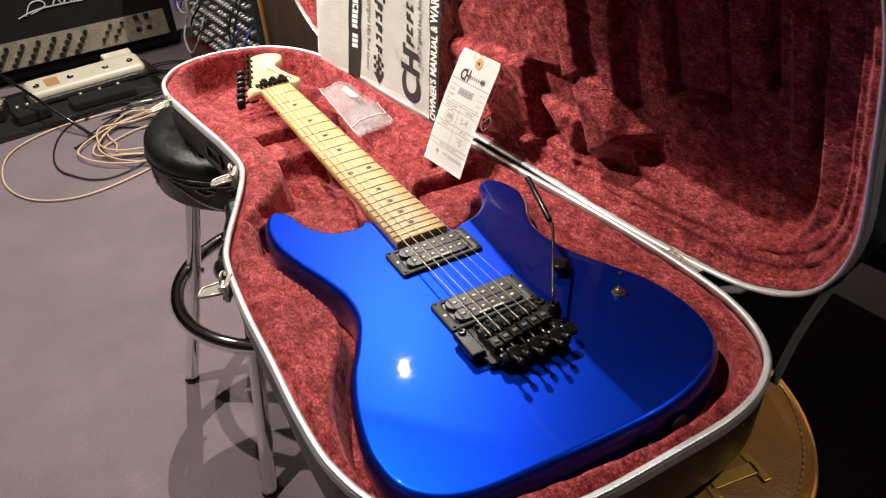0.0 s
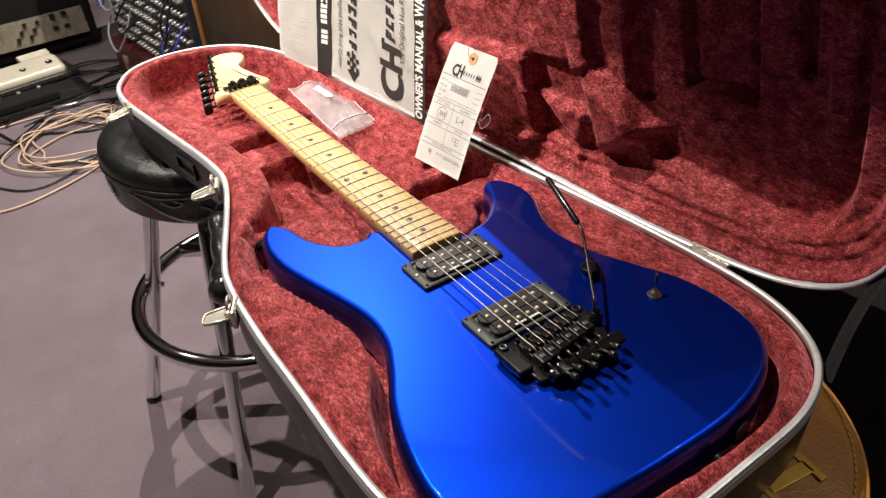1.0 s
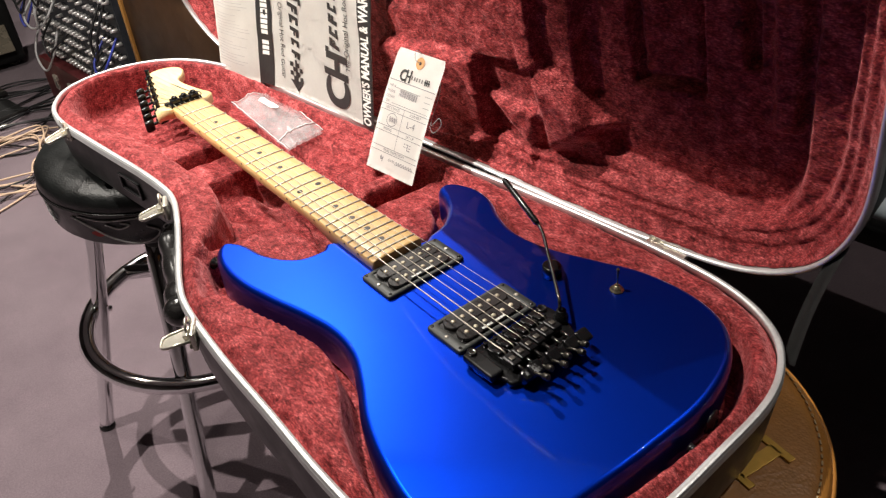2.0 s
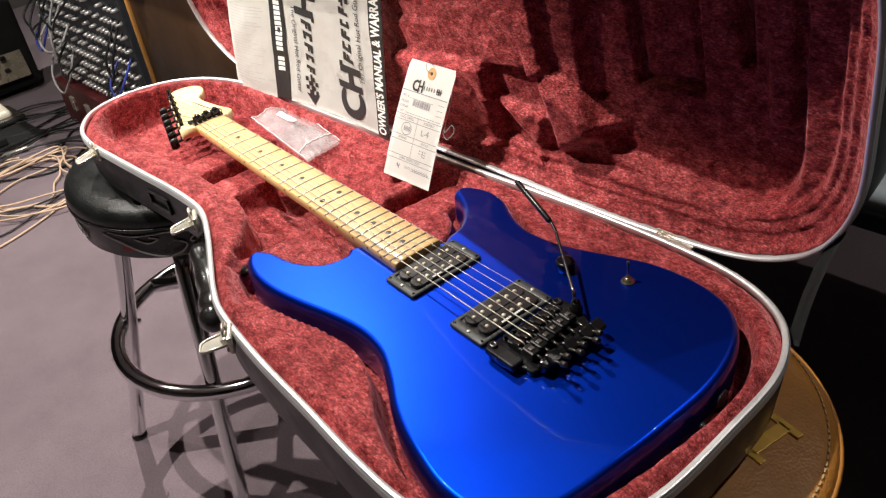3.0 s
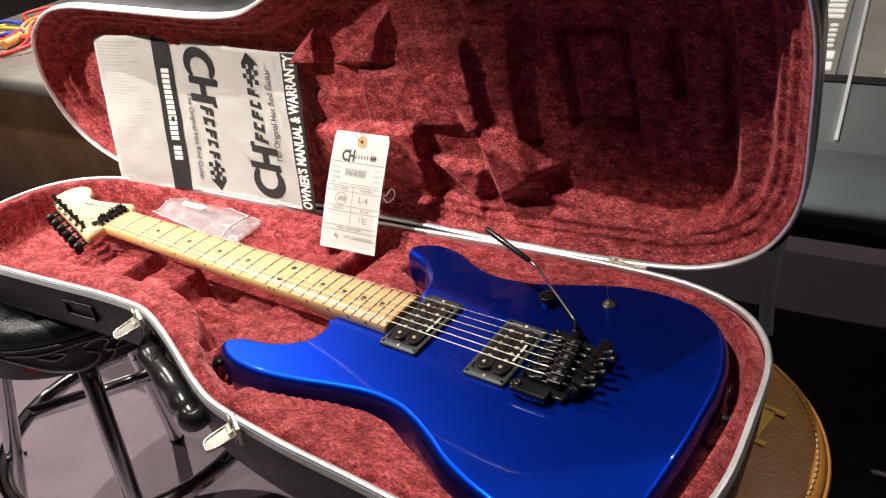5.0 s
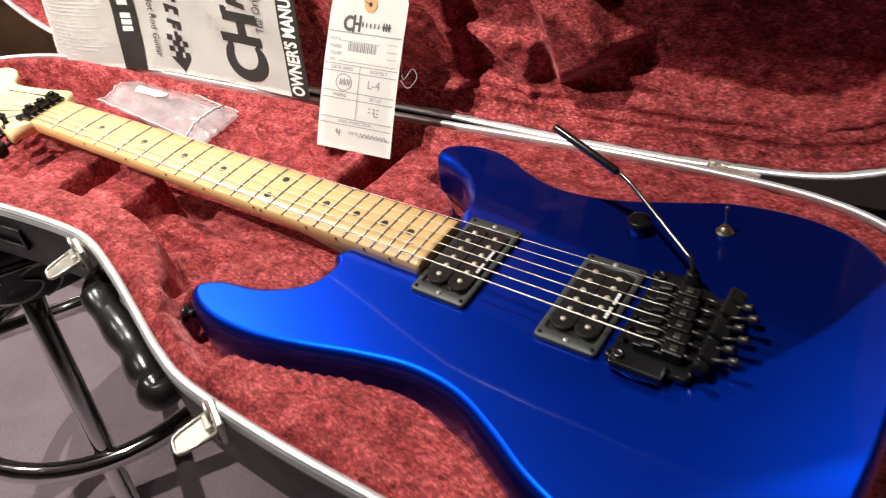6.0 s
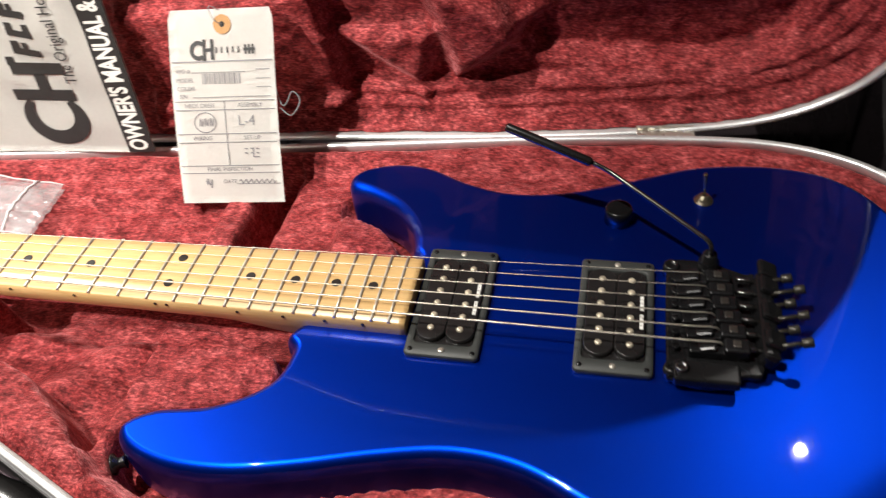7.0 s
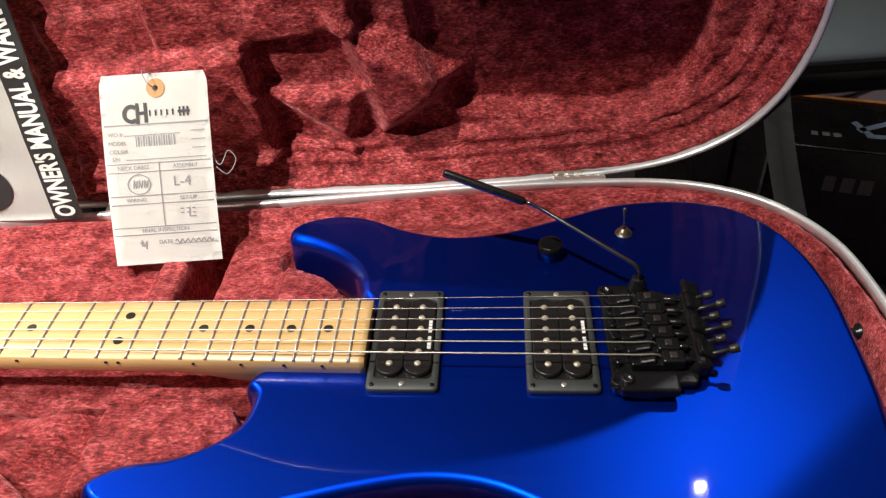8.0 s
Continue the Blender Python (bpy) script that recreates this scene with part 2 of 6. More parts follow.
WALL = surface("dark_acoustic_wall", (0.11, 0.10, 0.095), 0.9, vary=0.2, big=3, fine=200, bump=0.2)
PLASTER = surface("grey_ceiling_tile", (0.60, 0.59, 0.57), 0.9, vary=0.06, big=3)
LAMP_GLASS = glow("downlight_glass", (1.0, 0.9, 0.76), 16.0)
FILM = film("clear_film")

# ---- building tools ----
ORIGIN = {}


def thing(name, at, label, category, group="", kind=""):
    """An empty at its base, which carries the parts of one thing."""
    ob = new(name)
    ob.location, ob.empty_display_size = at, 0.05
    ORIGIN[ob] = Vector(at)
    return tagged(ob, label, category, group, kind)


def part(name, bm, material, parent=None, label="", smooth=True):
    """Links a bmesh, drawn in world places, as one mesh under a thing or a part."""
    mesh = bpy.data.meshes.new(name)
    base = ORIGIN.get(parent, Vector((0, 0, 0)))
    if base.length:
        bmesh.ops.translate(bm, verts=bm.verts, vec=-base)
    for face in bm.faces:
        if not smooth:
            face.smooth = False
    bm.to_mesh(mesh)
    bm.free()
    mesh.materials.append(material)
    ob = new(name, mesh)
    ORIGIN[ob] = base
    if parent is not None:
        ob.parent = parent
    if label:
        tagged(ob, label)
    return ob


def spline(points, per=8, closed=True):
    """A smooth curve through control points."""
    pts, out = [Vector(p) for p in points], []
    count = len(pts)
    for i in range(count if closed else count - 1):
        pick = (lambda k: pts[k % count]) if closed else (lambda k: pts[max(0, min(count - 1, k))])
        a, b, c, d = pick(i - 1), pick(i), pick(i + 1), pick(i + 2)
        for k in range(per):
            t = k / per
            out.append(0.5 * ((2 * b) + (c - a) * t + (2 * a - 5 * b + 4 * c - d) * t * t + (3 * b - a - 3 * c + d) * t**3))
    if not closed:
        out.append(pts[-1])
    return out


def normals(loop):
    """Outward normals of a closed plane loop."""
    n = len(loop)
    area = sum(loop[i].x * loop[(i + 1) % n].y - loop[(i + 1) % n].x * loop[i].y for i in range(n))
    sign = 1 if area > 0 else -1
    out = []
    for i in range(n):
        t = loop[(i + 1) % n] - loop[i - 1]
        out.append(Vector((t.y, -t.x)).normalized() * sign)
    return out


def rings(bm, loops, close=True, cap_start=True, cap_end=True, wrap=False):
    """Skins a row of loops with faces; flat caps."""
    rows = [[bm.verts.new(p) for p in loop] for loop in loops]
    pairs = list(zip(rows[:-1], rows[1:])) + ([(rows[-1], rows[0])] if wrap else [])
    for a, b in pairs:
        n = len(a)
        for i in range(n if close else n - 1):
            j = (i + 1) % n
            try:
                bm.faces.new((a[i], a[j], b[j], b[i])).smooth = True
            except ValueError:
                pass
    if not wrap:
        if cap_start:
            bm.faces.new(list(reversed(rows[0])))
        if cap_end:
            bm.faces.new(rows[-1])
    return rows


def fixed(bm):
    bmesh.ops.recalc_face_normals(bm, faces=bm.faces)
    return bm


def tube(bm, path, radius, sides=10, closed=False):
    """A round tube along a path; radius may be a row of radii."""
    pts = [Vector(p) for p in path]
    n, loops, side = len(pts), [], None
    for i, p in enumerate(pts):
        ahead = (pts[(i + 1) % n] - pts[i - 1]) if closed else (pts[min(i + 1, n - 1)] - pts[max(i - 1, 0)])
        ahead.normalize()
        if side is None:
            side = ahead.orthogonal().normalized()
        side = (side - ahead * side.dot(ahead)).normalized()
        up = ahead.cross(side)
        r = radius[i] if isinstance(radius, (list, tuple)) else radius
        loops.append([p + (side * math.cos(a) + up * math.sin(a)) * r for a in (2 * math.pi * k / sides for k in range(sides))])
    rings(bm, loops, wrap=closed)
    return bm


def box(bm, size, m=None, bevel=0.0, segments=2):
    """A box with worn, rounded edges, at the pose m."""
    made = bmesh.ops.create_cube(bm, size=1.0)["verts"]
    bmesh.ops.scale(bm, vec=size, verts=made)
    if bevel:
        edges = list({e for v in made for e in v.link_edges})
        made = list({v for f in bmesh.ops.bevel(bm, geom=edges, offset=bevel, segments=segments, affect="EDGES", profile=0.5)["faces"] for v in f.verts} | {v for v in made if v.is_valid})
    if m is not None:
        bmesh.ops.transform(bm, matrix=m, verts=made)
    return bm


def turned(bm, profile, centre, sides=32, axis=None):
    """A body turned on a lathe: rows of (radius, height) about an axis through the centre."""
    base = axis or Matrix.Identity(3)
    loops = [[Vector(centre) + base @ Vector((r * math.cos(a), r * math.sin(a), h)) for a in (2 * math.pi * k / sides for k in range(sides))] for r, h in profile]
    rings(bm, loops)
    return fixed(bm)


def axes(z, x=(1, 0, 0)):
    """A 3 x 3 frame whose third axis points along z."""
    z = Vector(z).normalized()
    y = z.cross(Vector(x)).normalized()
    return Matrix((y.cross(z), y, z)).transposed()


def place(m3, at):
    m = m3.to_4x4()
    m.translation = Vector(at)
    return m


def sheet(nu, nv, at, flip=False):
    """A grid of faces over u, v in 0..1, each corner placed by at(u, v)."""
    bm = bmesh.new()
    rows = [[bm.verts.new(at(i / nu, j / nv)) for i in range(nu + 1)] for j in range(nv + 1)]
    for j in range(nv):
        for i in range(nu):
            quad = (rows[j][i], rows[j][i + 1], rows[j + 1][i + 1], rows[j + 1][i])
            bm.faces.new(reversed(quad) if flip else quad).smooth = True
    return bm


def lettering(words, size, spacing=1.0, heavy=0.0):
    """The outlines of words in the built-in font, as a flat bmesh centred on the origin."""
    curve = bpy.data.curves.new("lettering", "FONT")
    curve.body, curve.size, curve.align_x, curve.align_y, curve.space_character = words, size, "CENTER", "CENTER", spacing
    curve.resolution_u, curve.offset = 3, heavy
    holder = new("lettering", curve)
    bpy.context.view_layer.update()
    mesh = bpy.data.meshes.new_from_object(holder.evaluated_get(bpy.context.evaluated_depsgraph_get()))
    bm = bmesh.new()
    bm.from_mesh(mesh)
    bpy.data.objects.remove(holder)
    bpy.data.meshes.remove(mesh)
    bpy.data.curves.remove(curve)
    return bm


def inside_distance(points, loop):
    """Distance to a closed loop, positive inside; arrays in, array out, with the nearest place on the loop."""
    p = np.asarray(points, float)
    a = np.array([(v.x, v.y) for v in loop])
    b = np.roll(a, -1, 0)
    best, near, inside = np.full(len(p), 1e9), np.zeros((len(p), 2)), np.zeros(len(p), bool)
    for s, e in zip(a, b):
        d = e - s
        t = np.clip(((p - s) @ d) / max(d @ d, 1e-12), 0, 1)
        q = s + t[:, None] * d
        dist = np.hypot(*(p - q).T)
        closer = dist < best
        best[closer], near[closer] = dist[closer], q[closer]
        crosses = (s[1] > p[:, 1]) != (e[1] > p[:, 1])
        with np.errstate(divide="ignore", invalid="ignore"):
            at = s[0] + (p[:, 1] - s[1]) * d[0] / d[1] if d[1] else np.full(len(p), 1e9)
        inside ^= crosses & (p[:, 0] < at)
    return np.where(inside, best, -best), near


def smooth_step(x, lo, hi):
    t = np.clip((x - lo) / (hi - lo), 0, 1)
    return t * t * (3 - 2 * t)


# ---- the room ----
ROOM = (-2.6, 3.2, -2.6, 4.6)  # west, east, south, north


def slab(name, corner_a, corner_b, material, label, category):
    bm = bmesh.new()
    a, b = Vector(corner_a), Vector(corner_b)
    box(bm, b - a, Matrix.Translation((a + b) / 2))
    return tagged(part(name, fixed(bm), material, smooth=False), label, category, kind="structure")


W, E_, S, N = ROOM
slab("floor", (W, S, -0.08), (E_, N, 0.0), CARPET, "worn purple-grey studio carpet with scuffs and stains", "floor")
slab("ceiling", (W, S, CEILING), (E_, N, CEILING + 0.1), PLASTER, "plain grey ceiling with recessed downlights", "ceiling")
slab("wall_west", (W - 0.12, S, 0), (W, N, CEILING), WALL, "dark acoustic fabric wall", "wall")
slab("wall_east", (E_, S, 0), (E_ + 0.12, N, CEILING), WALL, "dark acoustic fabric wall", "wall")
slab("wall_south", (W, S - 0.12, 0), (E_, S, CEILING), WALL, "dark acoustic fabric wall", "wall")
slab("wall_north", (W, N, 0), (E_, N + 0.12, CEILING), WALL, "dark acoustic fabric wall behind the amplifiers", "wall")


def downlight(x, y):
    lamp = thing("downlight", (x, y, CEILING - 0.004), "round recessed ceiling downlight with a metal trim", "ceiling light", "downlights of the studio")
    bm = bmesh.new()
    loops = []
    for r, h in ((0.040, 0.0), (0.041, -0.005), (0.032, -0.007), (0.022, 0.0)):
        loops.append([Vector((x + r * math.cos(a), y + r * math.sin(a), CEILING + h - 0.001)) for a in (2 * math.pi * k / 24 for k in range(24))])
    rings(bm, loops, wrap=True)
    part("trim", fixed(bm), ALUMINIUM, lamp)
    bm = bmesh.new()
    turned(bm, [(0.017, -0.004), (0.016, -0.002)], (x, y, CEILING), 20)
    part("diffuser", bm, LAMP_GLASS, lamp, "glowing glass disc")
    return lamp


# the last fixture goes with the added console fill
for lx, ly, watts, beam, aim in DOWNLIGHTS:
    downlight(lx, ly)

# ---- the guitar case ----
FB = 0.755  # height of the fingerboard
RIM = FB - 0.027
CASE = spline([
    (0.1679, 0.4295), (0.1799, 0.299), (0.1912, 0.199), (0.1993, 0.1194), (0.2046, 0.0302), (0.203, -0.0481), (0.1867, -0.1018), (0.1561, -0.1378),
    (0.1048, -0.1611), (0.03, -0.169), (-0.0607, -0.172), (-0.1274, -0.1557), (-0.1718, -0.1133), (-0.1909, -0.06), (-0.1948, 0), (-0.1927, 0.08),
    (-0.191, 0.1653), (-0.184, 0.2504), (-0.1715, 0.2952), (-0.1506, 0.3452), (-0.1274, 0.4006), (-0.1103, 0.4506), (-0.1071, 0.4901),
    (-0.111, 0.5495), (-0.1195, 0.6192), (-0.129, 0.6996), (-0.1356, 0.77), (-0.1274, 0.8291), (-0.096, 0.883), (-0.0496, 0.9117), (0.0003, 0.9197),
    (0.0537, 0.9086), (0.098, 0.8711), (0.127, 0.8126), (0.14, 0.7405), (0.1536, 0.58),
], 6)
CASE_OUT = normals(CASE)
BODY = spline([
    (-0.0277, 0.2441), (-0.0468, 0.2407), (-0.07, 0.2466), (-0.088, 0.2732), (-0.0955, 0.3062), (-0.1088, 0.3232), (-0.1235, 0.3155),
    (-0.1335, 0.2877), (-0.1338, 0.2501), (-0.1257, 0.2101), (-0.114, 0.168), (-0.1071, 0.13), (-0.1106, 0.095), (-0.1251, 0.062), (-0.1436, 0.0281),
    (-0.1582, -0.015), (-0.1645, -0.06), (-0.1544, -0.0996), (-0.1191, -0.1265), (-0.0595, -0.136), (-0.0001, -0.139), (0.0601, -0.1375),
    (0.1117, -0.1225), (0.1455, -0.0927), (0.157, -0.0497), (0.1525, -0.0008), (0.137, 0.0384), (0.119, 0.0839), (0.1135, 0.125), (0.122, 0.1585),
    (0.1365, 0.1883), (0.1402, 0.215), (0.1333, 0.2386), (0.122, 0.2496), (0.1095, 0.2468), (0.102, 0.2291), (0.089, 0.2077), (0.0696, 0.1916),
    (0.0478, 0.1855), (0.0304, 0.1855),
], 6)
BODY_OUT = normals(BODY)
for _ in range(5):
    BODY_OUT = [(BODY_OUT[i - 1] + 2 * BODY_OUT[i] + BODY_OUT[(i + 1) % len(BODY)]).normalized() for i in range(len(BODY))]
PLAN_AT, PLAN_DIR = Vector((0.189, 0.30, 0.0)), Vector((-0.105, 1.0, 0.0)).normalized()  # the fold, in the case's plan
PLAN_OUT = Vector((PLAN_DIR.y, -PLAN_DIR.x, 0))
HINGE_AT, HINGE_DIR, LID_ANGLE = Vector((0.1952, 0.30, 0.7158)), Vector((-0.0835, 1.0, 0.0076)).normalized(), 82.6
LID_OUT = Vector((HINGE_DIR.y, -HINGE_DIR.x, 0)).normalized()
LID_UP = LID_OUT * -math.cos(radians(LID_ANGLE)) + LID_OUT.cross(HINGE_DIR) * math.sin(radians(LID_ANGLE))
LID_BACK = HINGE_DIR.cross(LID_UP)
if LID_BACK.dot(LID_OUT) < 0:
    LID_BACK = -LID_BACK


def lean(x, y):
    """How far the case's rim stands above RIM: it slopes down towards the hinge and the head."""
    return 0.0069 - 0.0498 * x - 0.0136 * (y - 0.3) - 0.0018 * smooth_step(x, 0.10, 0.16)


def base_at(x, y, z):
    return Vector((x, y, z + lean(x, y)))


def lid_at(x, y, depth):
    """A place in the lid: the base's plan folded up about the hinge, depth metres behind the rim."""
    q = Vector((x, y, 0.0)) - PLAN_AT
    return HINGE_AT + HINGE_DIR * (q.dot(PLAN_DIR) + 0.0013) + LID_UP * -q.dot(PLAN_OUT) + LID_BACK * depth


def offset_loop(loop, out, by):
    return [p + n * by for p, n in zip(loop, out)]


case = thing("guitar_case", (0.0, 0.35, 0.652), "open black guitar case with aluminium rims and crimson plush", "guitar case")


def shell(name, at, profile, label):
    bm = bmesh.new()
    rings(bm, [[at(p.x, p.y, h) for p in offset_loop(CASE, CASE_OUT, by)] for by, h in profile], cap_start=False)
    return part(name, fixed(bm), SHELL, case, label)


def valance(name, at, sign, parent):
    """The ribbed aluminium edge: a band with two fine grooves along it."""
    section = [(-0.004, 0.0), (-0.0035, 0.003), (0.0005, 0.0042), (0.0040, 0.0037), (0.0054, 0.0022), (0.0044, 0.0014), (0.0066, 0.0006), (0.0070, -0.0024), (0.0054, -0.0032), (0.0070, -0.0040), (0.0070, -0.0064), (0.0054, -0.0072), (0.0070, -0.0080), (0.0064, -0.0105), (0.004, -0.012), (-0.001, -0.010)]
    bm = bmesh.new()
    loops = []
    for by, h in section:
        loops.append([at(p.x, p.y, h * sign * (0.55 if sign > 0 and h > 0 else 0.85)) for p in offset_loop(CASE, CASE_OUT, by * (0.62 if sign > 0 else 0.44))])
    rings(bm, loops, wrap=True)
    return part(name, fixed(bm), ALUMINIUM, parent, "ribbed aluminium rim")


base = shell("base", lambda x, y, h: Vector((x, y, RIM + h + lean(x, y) * max(0.0, 1 + h / 0.066))), [(0.002, -0.004), (0.003, -0.02), (0.0, -0.055), (-0.006, -0.066), (-0.018, -0.0745)], "black moulded bottom shell")
valance("base_rim", lambda x, y, h: base_at(x, y, RIM + h), 1, base)
lid = shell("lid", lambda x, y, h: lid_at(x, y, h), [(0.002, 0.004), (0.003, 0.02), (0.0, 0.062), (-0.008, 0.074), (-0.024, 0.080)], "black moulded lid shell, standing open")
valance("lid_rim", lambda x, y, h: lid_at(x, y, h), -1, lid)


def lining(name, at, height, step, parent):
    """Plush laid over a padded form: a grid clipped to the case's plan, raised by height(x, y, edge distance)."""
    loop = offset_loop(CASE, CASE_OUT, -0.002)
    xs = np.arange(-0.206, 0.222, step)
    ys = np.arange(-0.184, 0.926, step)
    gx, gy = np.meshgrid(xs, ys)
    pts = np.stack([gx.ravel(), gy.ravel()], 1)
    edge, near = inside_distance(pts, loop)
    out = edge < 0
    pts[out] = near[out]
    keep = edge > -step * 1.45
    z = height(pts[:, 0], pts[:, 1], np.maximum(edge, 0))
    bm = bmesh.new()
    made = {}
    cols = len(xs)
    for i in np.nonzero(keep)[0]:
        made[i] = bm.verts.new(at(pts[i, 0], pts[i, 1], z[i]))
    for j in range(len(ys) - 1):
        for i in range(cols - 1):
            ids = (j * cols + i, j * cols + i + 1, (j + 1) * cols + i + 1, (j + 1) * cols + i)
            if all(k in made for k in ids) and not all(out[k] for k in ids):
                bm.faces.new([made[k] for k in ids]).smooth = True
    return part(name, fixed(bm), PLUSH, parent, "crushed crimson plush over padding")


def lumps(x, y, scale, seed):
    return np.array([noise.noise(Vector((a * scale, b * scale, seed))) for a, b in zip(x, y)])


def hollow(x, y, x0, x1, y0, y1, soft=0.012):
    """1 inside a rectangle with soft sides, 0 outside."""
    return smooth_step(x, x0 - soft / 2, x0 + soft / 2) * (1 - smooth_step(x, x1 - soft / 2, x1 + soft / 2)) * smooth_step(y, y0 - soft / 2, y0 + soft / 2) * (1 - smooth_step(y, y1 - soft / 2, y1 + soft / 2))


def wedge(x, y, a, b, c, soft=0.008):
    """1 inside a triangle with soft sides."""
    inner = np.full(len(x), 1e9)
    turn = (b[0] - a[0]) * (c[1] - a[1]) - (b[1] - a[1]) * (c[0] - a[0])
    for (px, py), (qx, qy) in ((a, b), (b, c), (c, a)):
        length = math.hypot(qx - px, qy - py)
        inner = np.minimum(inner, ((qx - px) * (y - py) - (qy - py) * (x - px)) / length * (1 if turn > 0 else -1))
    return smooth_step(inner, -soft / 2, soft / 2)


def row_of(y, stops):
    """A value that runs along the case, through (y, value) stops."""
    return np.interp(y, [p[0] for p in stops], [p[1] for p in stops])


def base_form(x, y, edge):
    """Height over the rim: a padded border, the bed of the body, and the blocks and wells along the neck."""
    pts = np.stack([x, y], 1)
    body, _ = inside_distance(pts, BODY)
    slope = lean(x, y)
    z = -0.001 - 0.006 * (1 - smooth_step(edge, 0.0, 0.008)) + 0.0045 * smooth_step(edge, 0.004, 0.014)
    # the border sinks a little on its way to the body, and drops beside it
    z = z - 0.006 * smooth_step(edge, 0.012, 0.045)
    bed = -0.0285 - slope
    z = np.minimum(z, bed + (0.004 - bed) * smooth_step(-body, 0.006, 0.018) ** 0.8)
    # a stitched crease from the bass horn to the border's corner
    fold = np.abs((x + 0.128) * 0.55 + (y - 0.318) * 0.835)
    z = z - 0.005 * np.exp(-((fold / 0.003) ** 2)) * (x < -0.105) * smooth_step(edge, 0.004, 0.014)
    neck = smooth_step(y, 0.246, 0.258)
    border = row_of(y, [(0.26, 0.014), (0.33, 0.016), (0.36, 0.030), (0.41, 0.044), (0.48, 0.046), (0.53, 0.042), (0.59, 0.045), (0.66, 0.044), (0.72, 0.030), (0.80, 0.022)])
    border = np.where(x > 0, row_of(y, [(0.26, 0.020), (0.70, 0.020), (0.80, 0.022)]), border)
    well = neck * smooth_step(edge, border - 0.004, border + 0.007)
    floor = -0.072
    inside = np.full(len(x), floor)

    def block(x0, x1, y0, y1, top, soft=0.007, skew=0.0, rise=0.0):
        """A padded block; skew slants it across the case, rise lifts it towards its near side."""
        nonlocal inside
        yy = y + skew * x
        inside = np.maximum(inside, floor + (top - rise * x - floor) * hollow(x, yy, x0, x1, y0, y1, soft))

    # bass side: the block under the horn, a low floor with soft folds, two blocks that carry the neck
    pocket = -0.014 - 0.026 * smooth_step(-y, -0.335, -0.235)
    inside = np.maximum(inside, floor + (-0.010 - 0.03 * x - floor) * (1 - smooth_step(x, pocket - 0.002, pocket + 0.003)) * (1 - smooth_step(y, 0.343, 0.348)))
    block(-0.2, 0.012, 0.500, 0.560, -0.020, 0.012, -0.10, 0.05)
    block(-0.2, 0.016, 0.586, 0.640, -0.017, 0.012, -0.16, 0.05)
    inside = np.maximum(inside, -0.072 + 0.020 * smooth_step(-x, -0.010, 0.012) + 0.008 * smooth_step(-x, 0.030, 0.085) + 0.006 * np.sin(70 * y + 55 * x) * hollow(x, y, -0.09, 0.02, 0.36, 0.49, 0.03))
    block(-0.2, 0.2, 0.22, 0.256, -0.030)
    # treble side: two blocks by the horn, then steps up to the hinge
    block(0.056, 0.2, 0.22, 0.306, -0.014, 0.007)
    block(0.062, 0.2, 0.331, 0.360, -0.013, 0.010)
    block(0.084, 0.2, 0.36, 0.64, -0.030, 0.006)
    block(0.116, 0.2, 0.385, 0.66, -0.012, 0.005)
    block(0.060, 0.088, 0.36, 0.60, -0.052, 0.005)
    block(-0.2, 0.2, 0.650, 0.95, -0.050, 0.024)
    z = z * (1 - well) + np.minimum(z, inside - slope * 0.6) * well
    return z + 0.0020 * lumps(x, y, 36, 1.3) + 0.0011 * lumps(x, y, 105, 4.1)


